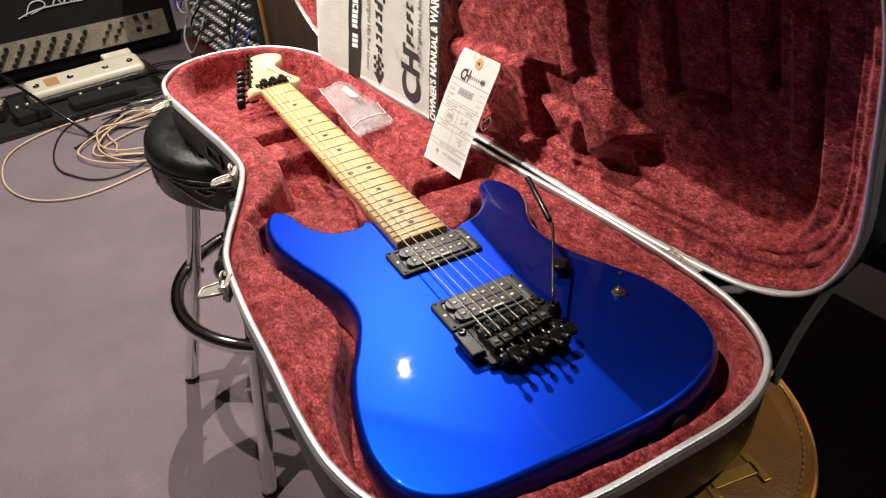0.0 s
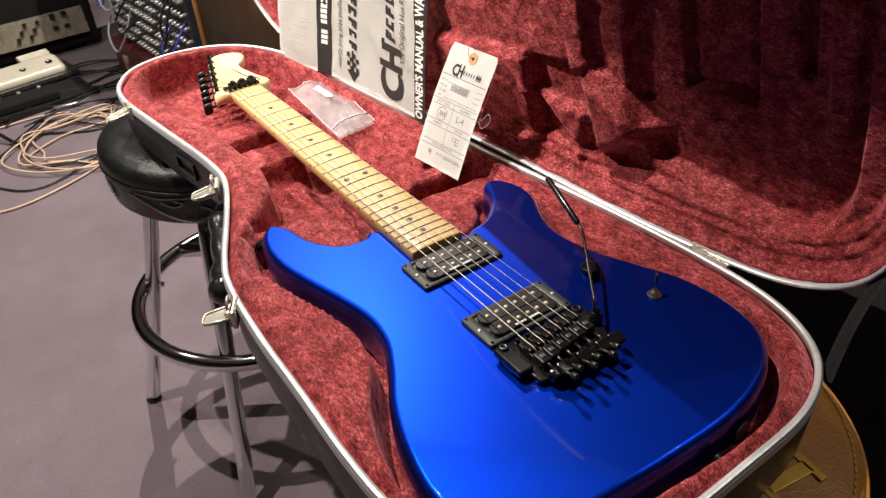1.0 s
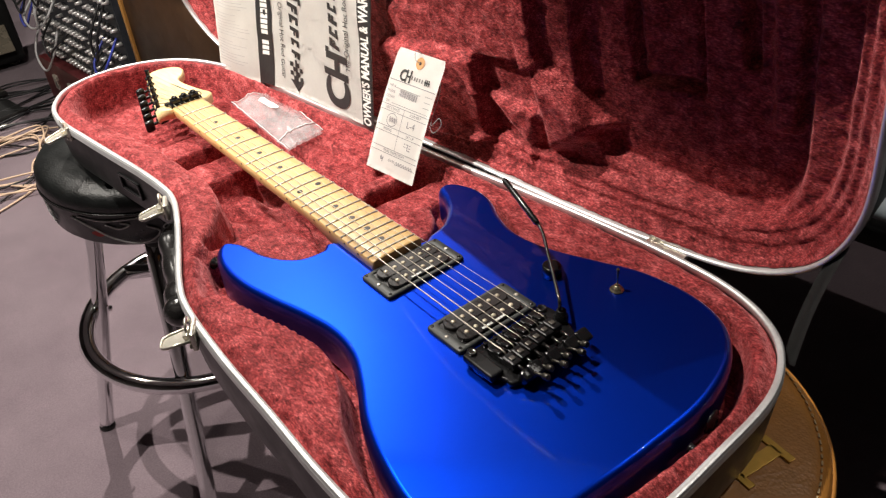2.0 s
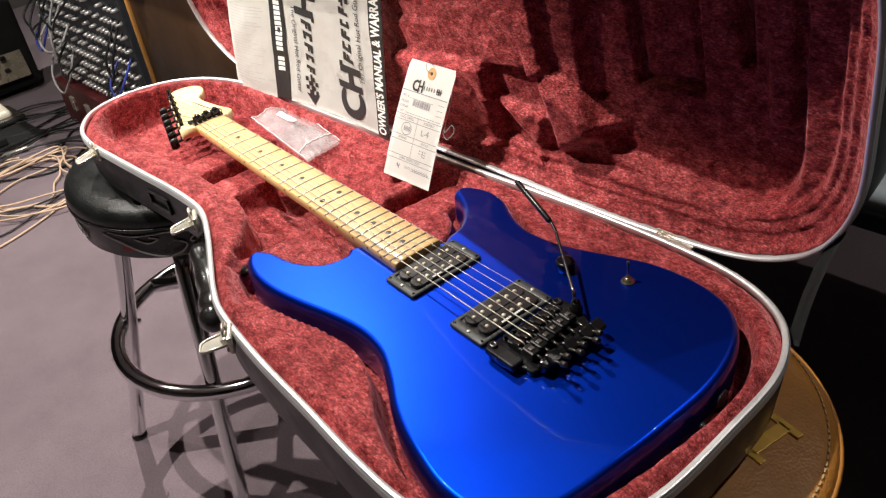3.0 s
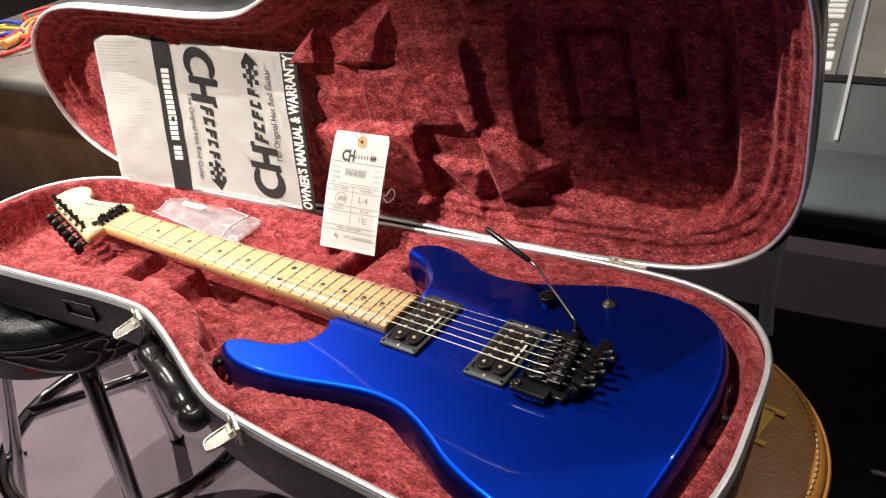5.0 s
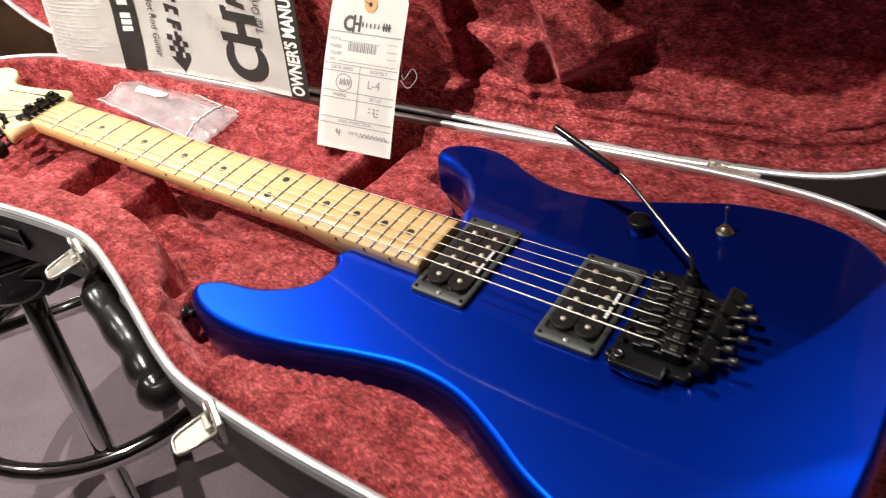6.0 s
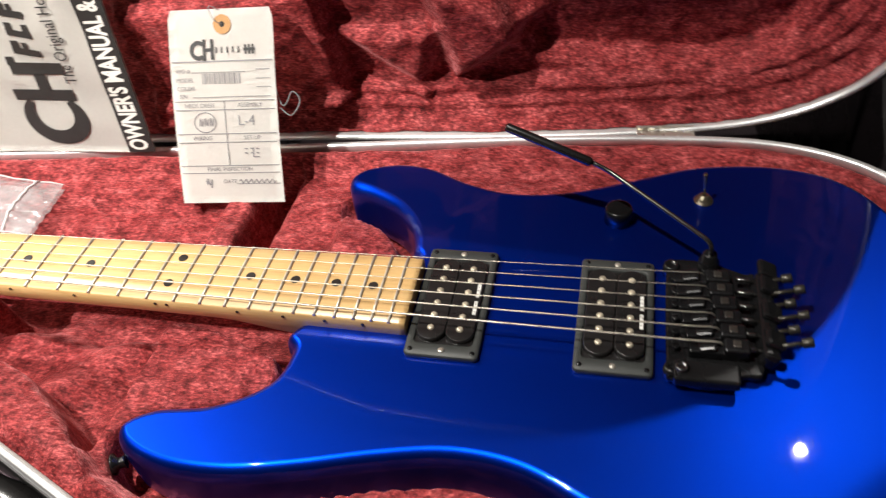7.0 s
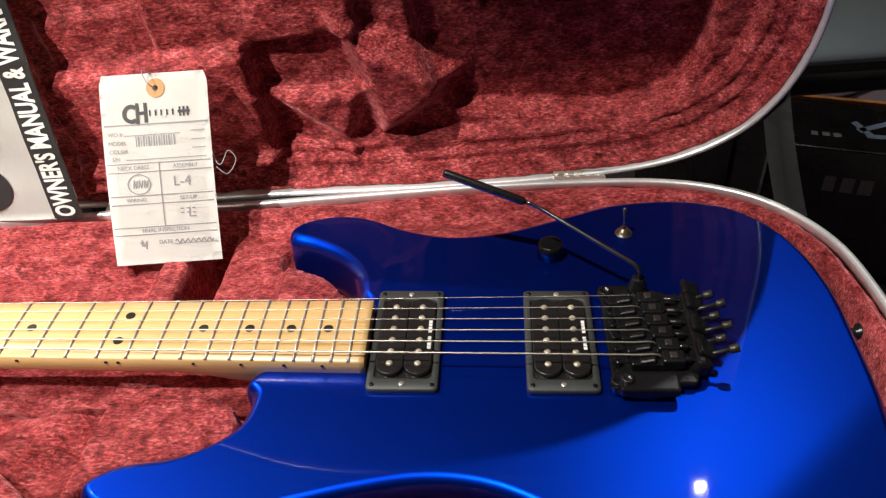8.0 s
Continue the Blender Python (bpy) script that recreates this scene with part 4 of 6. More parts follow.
def bridge():
    """A double-locking tremolo: plate, six saddles, clamp blocks, string-lock screws and fine tuners."""
    bm = bmesh.new()
    loop = spline([(-0.046, 0.018), (-0.036, 0.021), (0.036, 0.021), (0.046, 0.018), (0.047, 0.004), (0.045, -0.006), (0.038, -0.024), (0.033, -0.031), (-0.033, -0.031), (-0.040, -0.020), (-0.049, -0.004)], 4)
    out = normals(loop)
    rings(bm, [[Vector((p.x, p.y, TOP + h)) for p in offset_loop(loop, out, by)] for by, h in ((-0.001, 0.0015), (0.0, 0.0025), (0.0, 0.0055), (-0.0012, 0.0065))])
    plate = part("bridge", fixed(bm), BLACK_METAL, guitar, "black double-locking tremolo bridge")
    for x in (-0.0395, 0.0395):
        bm = bmesh.new()
        turned(bm, [(0.0050, 0.0), (0.0052, 0.006), (0.0044, 0.0085), (0.0026, 0.0088), (0.0022, 0.0055)], (x, 0.018, TOP), 16)
        part("pivot_post", bm, BLACK_METAL, plate)
    # the long pad of the bass side
    bm = bmesh.new()
    box(bm, (0.014, 0.035, 0.007), Matrix.Translation((-0.0430, 0.0005, TOP + 0.0080)), 0.0018, 3)
    part("side_pad", fixed(bm), BLACK_METAL, plate)
    bm = bmesh.new()
    turned(bm, [(0.0036, 0.0), (0.0036, 0.002), (0.0024, 0.0028), (0.0018, 0.0012)], (-0.0425, 0.0135, TOP + 0.0112), 14)
    part("pad_screw", bm, ARM_STEEL, plate)
    for k, (xb, xn, g) in enumerate(STRINGS):
        shift = (-0.0035, -0.0020, 0.0, 0.0016, 0.0030, 0.0045)[k]
        y0 = 0.002 + shift
        bm = bmesh.new()
        box(bm, (0.0096, 0.030, 0.006), Matrix.Translation((xb, y0 - 0.004, TOP + 0.0095)), 0.001)
        box(bm, (0.0098, 0.014, 0.0075), Matrix.Translation((xb, y0 - 0.014, TOP + 0.0118)), 0.0014)
        box(bm, (0.0090, 0.010, 0.005), Matrix.Translation((xb, y0 + 0.001, TOP + 0.0122)) @ Matrix.Rotation(radians(-14), 4, "X"), 0.0014)
        saddle = part("saddle", fixed(bm), BLACK_METAL, plate)
        bm = bmesh.new()
        box(bm, (0.0050, 0.0046, 0.002), Matrix.Translation((xb, y0 - 0.0140, TOP + 0.0155)), 0.0006)
        part("clamp_block", fixed(bm), DULL_STEEL, saddle)
        bm = bmesh.new()
        turned(bm, [(0.0021, 0.0), (0.0021, 0.004), (0.0016, 0.0045)], (xb, 0.0165, TOP + 0.0062), 10)
        part("saddle_screw", bm, BLACK_METAL, plate)
        bm = bmesh.new()
        tube(bm, [(xb, -0.018, TOP + 0.0125), (xb, -0.029, TOP + 0.0120)], 0.0016, 8)
        part("lock_screw", fixed(bm), ARM_STEEL, plate)
        bm = bmesh.new()
        tx, far = xb * 0.93, 0.0045 if k % 2 == 0 else 0.0
        tilt = Vector((0, -0.94, 0.34))
        a = Vector((tx, -0.031 - far * 0.3, TOP + 0.0130))
        tube(bm, [a, a + tilt * (0.013 + far)], 0.0013, 8)
        tube(bm, [a + tilt * (0.012 + far), a + tilt * (0.0126 + far), a + tilt * (0.0175 + far), a + tilt * (0.018 + far)], [0.0022, 0.0027, 0.0027, 0.0021], 10)
        part("fine_tuner", fixed(bm), TUNER_METAL, plate)
    bm = bmesh.new()
    box(bm, (0.066, 0.010, 0.012), Matrix.Translation((0.0, -0.0325, TOP + 0.0090)) @ Matrix.Rotation(radians(24), 4, "X"), 0.003)
    for x in (-0.020, 0.0, 0.020, 0.033):
        box(bm, (0.013, 0.012, 0.005), Matrix.Translation((x, -0.0355, TOP + 0.0150)) @ Matrix.Rotation(radians(24), 4, "X"), 0.002)
    part("tuner_rail", fixed(bm), BLACK_METAL, plate)
    bm = bmesh.new()
    turned(bm, [(0.0062, 0.0), (0.0062, 0.006), (0.0050, 0.0075), (0.0042, 0.012), (0.0036, 0.0125)], (0.041, -0.0035, TOP + 0.006), 16)
    part("arm_collar", bm, BLACK_METAL, plate)
    knees = [Vector((0.0395, -0.0035, TOP + 0.010)), Vector((0.0390, -0.0035, TOP + 0.0285)), Vector((0.0850, 0.0630, TOP + 0.0455)), Vector((0.0985, 0.1265, TOP + 0.0645))]
    def bent(a, b, c, r):
        """A rounded corner at b between a and c."""
        p, q = b + (a - b).normalized() * r, b + (c - b).normalized() * r
        return [p.lerp(b, t).lerp(b.lerp(q, t), t) for t in (0.0, 0.25, 0.5, 0.75, 1.0)]
    first, second = bent(*knees[:3], 0.006), bent(*knees[1:], 0.008)
    bm = bmesh.new()
    tube(bm, [knees[0], *first, *second], 0.0015, 10)
    arm = part("tremolo_arm", fixed(bm), ARM_STEEL, plate, "bent chrome tremolo arm")
    bm = bmesh.new()
    tube(bm, [second[-1], second[-1].lerp(knees[3], 0.03), second[-1].lerp(knees[3], 0.5), second[-1].lerp(knees[3], 0.97), knees[3]], [0.0024, 0.0030, 0.0030, 0.0030, 0.0025], 10)
    part("arm_sleeve", fixed(bm), BLACK_PLASTIC, arm, "black plastic sleeve")
    return plate


bridge()

for (xb, xn, g), (tx, ty) in zip(STRINGS, TUNERS):
    k = STRINGS.index((xb, xn, g))
    end = (0.002 + (-0.0035, -0.0020, 0.0, 0.0016, 0.0030, 0.0045)[k])
    bm = bmesh.new()
    tube(bm, [(xb, end - 0.0072, TOP + 0.0138), (xb, end - 0.0050, TOP + 0.0160), (xb, end - 0.001, TOP + 0.0164), (xb, end + 0.006, TOP + 0.0158), (xb + (xn - xb) * 0.5, 0.33, FB + 0.0038), (xn, 0.648, FB + 0.0030), (xn, 0.661, FB + 0.0030), (xn * 0.99, 0.669, FB - 0.0005), (tx + 0.003, ty, FB - 0.004)], g * 1.15, 6)
    part("string", fixed(bm), STRING, guitar, "steel string")


def controls():
    bm = bmesh.new()
    turned(bm, [(0.0092, 0.0), (0.0090, 0.009), (0.0084, 0.0110), (0.0070, 0.0114)], (0.086, 0.0515, TOP + 0.0004), 24)
    knob = part("volume_knob", bm, BLACK_METAL, guitar, "black metal volume knob")
    bm = bmesh.new()
    turned(bm, [(0.0066, 0.0), (0.0064, 0.0010), (0.0050, 0.0012), (0.0048, 0.0030), (0.0036, 0.0034), (0.0030, 0.0052), (0.0014, 0.0054)], (0.111, -0.004, TOP + 0.0002), 20)
    switch = part("toggle_switch", bm, SWITCH_NICKEL, guitar, "nickel toggle switch")
    bm = bmesh.new()
    tube(bm, [(0.111, -0.004, TOP + 0.006), (0.1115, -0.0035, TOP + 0.014), (0.112, -0.003, TOP + 0.0215), (0.112, -0.003, TOP + 0.023)], [0.0007, 0.0009, 0.0015, 0.0010], 10)
    part("lever", fixed(bm), SWITCH_NICKEL, switch)
    for at, o in (((-0.1215, 0.320, TOP - 0.022), (-0.45, 0.89, 0)), ((0.030, -0.1448, TOP - 0.022), (0.1, -1, 0))):
        bm = bmesh.new()
        turned(bm, [(0.0042, 0.0), (0.0034, 0.002), (0.0032, 0.0045), (0.0066, 0.0065), (0.0064, 0.008), (0.003, 0.0086)], at, 16, axes(o, (0, 0, 1)))
        part("strap_button", bm, BLACK_METAL, guitar)
    bm = bmesh.new()
    turned(bm, [(0.0105, 0.0), (0.0100, 0.0016), (0.0064, 0.002), (0.0056, 0.004), (0.0040, 0.004), (0.0036, 0.001)], (0.062, -0.1405, TOP - 0.022), 18, axes((0.15, -1, 0), (0, 0, 1)))
    part("output_jack", bm, BLACK_METAL, guitar)


controls()

# ---- papers in the case ----


def booklet():
    """A folded owner's booklet, opened out and leaning on the lid, a little wavy."""
    low_l, low_r = Vector((0.136, 0.830, FB - 0.045)), Vector((0.157, 0.432, FB - 0.020))
    top_l, top_r = Vector((0.158, 0.824, FB + 0.184)), Vector((0.187, 0.443, FB + 0.187))

    def at(u, v, lift=0.0):
        p = low_l.lerp(low_r, u).lerp(top_l.lerp(top_r, u), v)
        fold = 0.010 * math.sin(math.pi * min(1, u / 0.36)) * (1 - u) + 0.004 * math.sin(7 * u + 2 * v)
        fold -= 0.010 * (1 - u) ** 3 * (v - 0.5) * 2 * 0.5
        crease = 0.0022 * noise.noise(Vector((u * 9, v * 6, 3.0)))
        return p + Vector((-0.97, -0.11, 0.0)) * (fold + crease + lift) + Vector((0, 0, 0.004 * math.sin(5 * u)))

    ob = thing("owners_booklet", low_l.lerp(low_r, 0.5), "unfolded black and white owner's booklet leaning on the lid", "booklet")
    bm = sheet(48, 30, lambda u, v: at(u, v))
    bmesh.ops.solidify(bm, geom=bm.faces[:], thickness=0.0006)
    page = part("page", fixed(bm), PAPER, ob, "wavy white paper with fold creases")

    def printed(name, bm2, material, label=""):
        """Bends a flat print, drawn in u, v, onto the page."""
        for v in bm2.verts:
            v.co = at(v.co.x, v.co.y, 0.0009 + v.co.z)
        part(name, bm2, material, page, label)

    def bar(bm2, u0, u1, v0, v1, z=0.0, n=14, m=3):
        rows = [[bm2.verts.new((u0 + (u1 - u0) * i / m, v0 + (v1 - v0) * j / n, z)) for i in range(m + 1)] for j in range(n + 1)]
        for j in range(n):
            for i in range(m):
                bm2.faces.new((rows[j][i], rows[j][i + 1], rows[j + 1][i + 1], rows[j + 1][i]))

    for u0, u1 in ((0.318, 0.402), (0.936, 0.999)):
        bm2 = bmesh.new()
        bar(bm2, u0, u1, 0.004, 0.996)
        printed("black_band", bm2, INK)
    # white title, reading upwards
    W_, H_ = 0.390, 0.230
    def words(text, size, u, v, turn, material, width=None, lift=0.0004, heavy=0.0):
        bm2 = lettering(text, size, heavy=heavy)
        xs = [p.co.x for p in bm2.verts]
        f = width / (max(xs) - min(xs)) if width else 1.0
        rot = Matrix.Rotation(radians(turn), 3, "Z")
        for p in bm2.verts:
            q = rot @ Vector((p.co.x * f, p.co.y, 0))
            p.co = Vector((u + q.x / W_, v + q.y / H_, lift))
        printed("lettering", bm2, material)

    words("OWNER'S MANUAL & WARRANTY", 0.0225, 0.968, 0.5, 90, PALE_INK, 0.224, heavy=0.0008)
    words("The Original Hot Rod Guitar", 0.0150, 0.868, 0.60, 90, INK, 0.136)
    words("The Original Hot Rod Guitar", 0.0135, 0.462, 0.37, -90, INK, 0.132)
    # the web address becomes a row of plain pale bars
    for k in range(18):
        if k != 14:
            bm2 = bmesh.new()
            bar(bm2, 0.342, 0.378, 0.77 - 0.0335 * k, 0.796 - 0.0335 * k, 0.0004, 2)
            printed("pale_bar", bm2, PALE_INK)

    def emblem(u, v, up):
        """The maker's emblem as plain shapes: a heavy open ring, a post and a row of bars ending in an arrow."""
        bm2 = bmesh.new()
        ring_r, steps = 0.0300, 30
        inner, outer = [], []
        for k in range(steps + 1):
            a = radians(40 + 280 * k / steps)
            c, s_ = math.cos(a), math.sin(a)
            thick = 0.006 + 0.011 * math.sin(math.pi * k / steps) ** 0.7
            for row, r in ((inner, ring_r - thick), (outer, ring_r)):
                row.append(bm2.verts.new((u + up * -s_ * r / W_, v + up * c * r * 0.85 / H_, 0.0)))
        for k in range(steps):
            bm2.faces.new((inner[k], inner[k + 1], outer[k + 1], outer[k]))

        def blk(a0, a1, b0, b1, skew=0.0):
            bm3 = bmesh.new()
            ids = [bm3.verts.new((u + up * -b / W_, v + up * (a + skew * (b - b0)) / H_, 0.0)) for a, b in ((a0, b0), (a1, b0), (a1, b1), (a0, b1))]
            bm3.faces.new(ids)
            printed("emblem_bar", bm3, INK)
        blk(0.018, 0.029, -0.026, 0.030)
        blk(0.029, 0.046, -0.007, 0.004)
        blk(0.044, 0.055, -0.026, 0.022)
        blk(0.052, 0.060, 0.016, 0.023)
        # five heavy slanting wedges that grow smaller, then a chequered arrow head
        for k, (wide, tall) in enumerate(((0.0150, 0.0125), (0.0140, 0.0110), (0.0145, 0.0105), (0.0115, 0.0100), (0.0120, 0.0100))):
            a0 = 0.060 + 0.0172 * k
            blk(a0, a0 + wide * 0.42, -tall, tall, 0.12)
            blk(a0 + wide * 0.42, a0 + wide, tall * 0.35, tall * 0.95)
            blk(a0 + wide * 0.42, a0 + wide * 0.9, -tall * (0.95 if k % 2 else 0.25), -tall * (0.45 if k % 2 else -0.15))
        for k in range(4):
            for j in range(4):
                if (j + k) % 2 == 0:
                    blk(0.147 + 0.0068 * k, 0.1538 + 0.0068 * k, -0.0135 + 0.0068 * j, -0.0067 + 0.0068 * j)
        blk(0.143, 0.180, -0.0022, 0.0022)
        bm3 = bmesh.new()
        tip = [bm3.verts.new((u + up * -b / W_, v + up * a / H_, 0.0)) for a, b in ((0.174, -0.0145), (0.191, 0.002), (0.174, 0.0145))]
        bm3.faces.new(tip)
        printed("emblem_tip", bm3, INK)
        printed("emblem_ring", bm2, INK, "heavy open printed ring")

    emblem(0.792, 0.150, 1)
    emblem(0.540, 0.850, -1)
    bm2 = bmesh.new()
    for k in range(46):
        if k % 9 == 8:
            continue
        length = 0.35 + 0.62 * random.random()
        v = 0.955 - 0.0200 * k
        bar(bm2, 0.030, 0.030 + 0.262 * length, v, v + 0.0045, -0.0003, 1, 14)
    fine = surface("faint_print", (0.62, 0.61, 0.59), 0.6)
    printed("fine_print", bm2, fine, "block of faint small print")


booklet()


def hang_tag():
    bl, br, tl, tr = Vector((0.1115, 0.393, FB - 0.041)), Vector((0.1175, 0.308, FB - 0.0385)), Vector((0.1795, 0.393, FB + 0.091)), Vector((0.183, 0.309, FB + 0.0935))
    ob = thing("hang_tag", bl.lerp(br, 0.5), "white card inspection tag with a printed form, leaning in the case", "tag")
    face = (br - bl).cross(tl - bl).normalized()
    if face.x > 0:
        face = -face
    up_edge = (tl - bl).normalized()

    def at(u, v, lift=0.0):
        return bl.lerp(br, u).lerp(tl.lerp(tr, u), v) + face * (lift + 0.003 * math.sin(math.pi * v))

    cut = 0.05
    def card(u, v):
        if v > 1 - cut:
            k = (v - (1 - cut)) / cut
            u = 0.5 + (u - 0.5) * (1 - 0.06 * k)
        return at(u, v)
    bm = sheet(10, 22, card)
    bmesh.ops.solidify(bm, geom=bm.faces[:], thickness=0.0007)
    page = part("card", fixed(bm), CARD, ob)
    W_, H_ = (br - bl).length, (tl - bl).length

    def ink(name, bm2, material, lift=0.0006):
        for v in bm2.verts:
            v.co = at(v.co.x, v.co.y, lift + v.co.z)
        part(name, bm2, material, page)

    def line(u0, v0, u1, v1, w=0.0005):
        d = Vector(((u1 - u0) * W_, (v1 - v0) * H_))
        n = Vector((-d.y, d.x)).normalized() * w / 2
        steps = 8
        bm2 = lines_bm
        row = [(bm2.verts.new((u0 + (u1 - u0) * k / steps + n.x / W_, v0 + (v1 - v0) * k / steps + n.y / H_, 0)), bm2.verts.new((u0 + (u1 - u0) * k / steps - n.x / W_, v0 + (v1 - v0) * k / steps - n.y / H_, 0))) for k in range(steps + 1)]
        for (a, b), (c, d2) in zip(row[:-1], row[1:]):
            bm2.faces.new((a, b, d2, c))

    lines_bm = bmesh.new()
    line(0.02, 0.745, 0.98, 0.745, 0.0009)
    for v, u0, u1 in ((0.69, 0.2, 0.72), (0.61, 0.16, 0.2), (0.565, 0.2, 0.95), (0.70, 0.82, 0.95), (0.655, 0.82, 0.95), (0.612, 0.82, 0.95)):
        line(u0, v, u1, v)
    for v in (0.545, 0.50, 0.375, 0.33, 0.205, 0.165):
        line(0.02, v, 0.98, v, 0.0006)
    line(0.5, 0.545, 0.5, 0.205, 0.0006)
    line(0.56, 0.105, 0.98, 0.105)
    for k in range(16):
        u = 0.31 + 0.0235 * k
        line(u, 0.632, u, 0.685, (0.0007, 0.0012, 0.0005, 0.0010)[k % 4])
    ink("printed_form", lines_bm, GREY_INK)

    def words(text, size, u, v, material=GREY_INK):
        bm2 = lettering(text, size)
        for p in bm2.verts:
            p.co = Vector((u + p.co.x / W_, v + p.co.y / H_, 0))
        ink("lettering", bm2, material)

    for text, u, v in (("WO #", 0.12, 0.698), ("MODEL", 0.135, 0.652), ("COLOR", 0.14, 0.61), ("S/N", 0.11, 0.570), ("NECK DRESS", 0.26, 0.522), ("ASSEMBLY", 0.745, 0.522), ("WIRING", 0.26, 0.352), ("SET-UP", 0.745, 0.352), ("FINAL INSPECTION", 0.5, 0.185), ("DATE", 0.49, 0.118)):
        words(text, 0.0044, u, v)
    words("L-4", 0.011, 0.70, 0.44)
    # scribbled marks
    def stroke(pts, w=0.0007):
        bm2 = bmesh.new()
        for (u0, v0), (u1, v1) in zip(pts[:-1], pts[1:]):
            d = Vector(((u1 - u0) * W_, (v1 - v0) * H_))
            n = Vector((-d.y, d.x)).normalized() * w / 2
            ids = [bm2.verts.new((a + s * n.x / W_, b + s * n.y / H_, 0)) for a, b, s in ((u0, v0, 1), (u0, v0, -1), (u1, v1, -1), (u1, v1, 1))]
            bm2.faces.new(ids)
        ink("pen_stroke", bm2, GREY_INK)
    stroke([(0.30 + 0.105 * math.cos(a), 0.435 + 0.052 * math.sin(a)) for a in (2 * math.pi * k / 22 for k in range(23))])
    for k in range(3):
        stroke([(0.245 + 0.05 * k, 0.415), (0.255 + 0.05 * k, 0.458), (0.27 + 0.05 * k, 0.415), (0.285 + 0.05 * k, 0.455)])
        stroke([(0.66 + 0.055 * k, 0.295), (0.69 + 0.055 * k, 0.293)], 0.001)
        stroke([(0.66 + 0.055 * k, 0.272), (0.69 + 0.055 * k, 0.270)], 0.001)
    stroke([(0.745, 0.30), (0.74, 0.25), (0.80, 0.25)], 0.001)
    stroke([(0.25, 0.125), (0.27, 0.10), (0.265, 0.135), (0.29, 0.10), (0.31, 0.13), (0.30, 0.085)], 0.001)
    stroke([(0.58 + 0.017 * k, 0.118 + 0.014 * math.sin(k * 2.1)) for k in range(22)], 0.0007)

    def emblem():
        bm3 = bmesh.new()
        steps, u0, v0 = 18, 0.285, 0.80
        inner, outer = [], []
        for k in range(steps + 1):
            a = radians(50 + 260 * k / steps)
            for row, r in ((inner, 0.0042), (outer, 0.0072)):
                row.append(bm3.verts.new((u0 + r * math.cos(a) / W_, v0 + r * math.sin(a) / H_ * 1.0, 0)))
        for k in range(steps):
            bm3.faces.new((inner[k], inner[k + 1], outer[k + 1], outer[k]))
        def blk(a0, a1, b0, b1):
            bm3.faces.new([bm3.verts.new((u0 + a / W_, v0 + b / H_, 0)) for a, b in ((a0, b0), (a1, b0), (a1, b1), (a0, b1))])
        blk(0.0035, 0.006, -0.008, 0.008)
        blk(0.006, 0.0105, -0.001, 0.0015)
        blk(0.0100, 0.0125, -0.007, 0.008)
        for k in range(5):
            blk(0.014 + 0.0045 * k, 0.0152 + 0.0045 * k, -0.0022, 0.0022)
        blk(0.0365, 0.046, -0.001, 0.001)
        for k in range(3):
            blk(0.0375 + 0.003 * k, 0.039 + 0.003 * k, -0.0035, 0.0035)
        ink("emblem", bm3, INK)
    emblem()
    bm2 = bmesh.new()
    ring_in, ring_out = [], []
    for k in range(20):
        a = 2 * math.pi * k / 20
        ring_in.append(bm2.verts.new((0.525 + 0.0021 * math.cos(a) / W_, 0.925 + 0.0021 * math.sin(a) / H_, 0)))
        ring_out.append(bm2.verts.new((0.525 + 0.0072 * math.cos(a) / W_, 0.925 + 0.0072 * math.sin(a) / H_, 0)))
    for k in range(20):
        bm2.faces.new((ring_in[k], ring_in[(k + 1) % 20], ring_out[(k + 1) % 20], ring_out[k]))
    ink("washer", bm2, BROWN_CARD)
    bm2 = bmesh.new()
    turned(bm2, [(0.0022, 0.0), (0.0020, 0.0002)], at(0.525, 0.925, 0.0006), 14, axes(face, (0, 1, 0)))
    part("eyelet", bm2, INK, page)
    bm2 = bmesh.new()
    eye = at(0.525, 0.925, 0.001)
    tube(bm2, spline([eye, eye + Vector((-0.004, 0.003, 0.006)), eye + Vector((0.004, 0.006, 0.012)), eye + Vector((0.012, -0.02, -0.02)), at(1.03, 0.52, -0.002), at(1.13, 0.58, -0.004), at(1.20, 0.53, -0.004), at(1.12, 0.46, -0.002), at(1.02, 0.50, -0.002)], 6, closed=False), 0.0004, 5)
    part("loop_string", fixed(bm2), GREY_INK, ob, "thin white loop of string")


hang_tag()


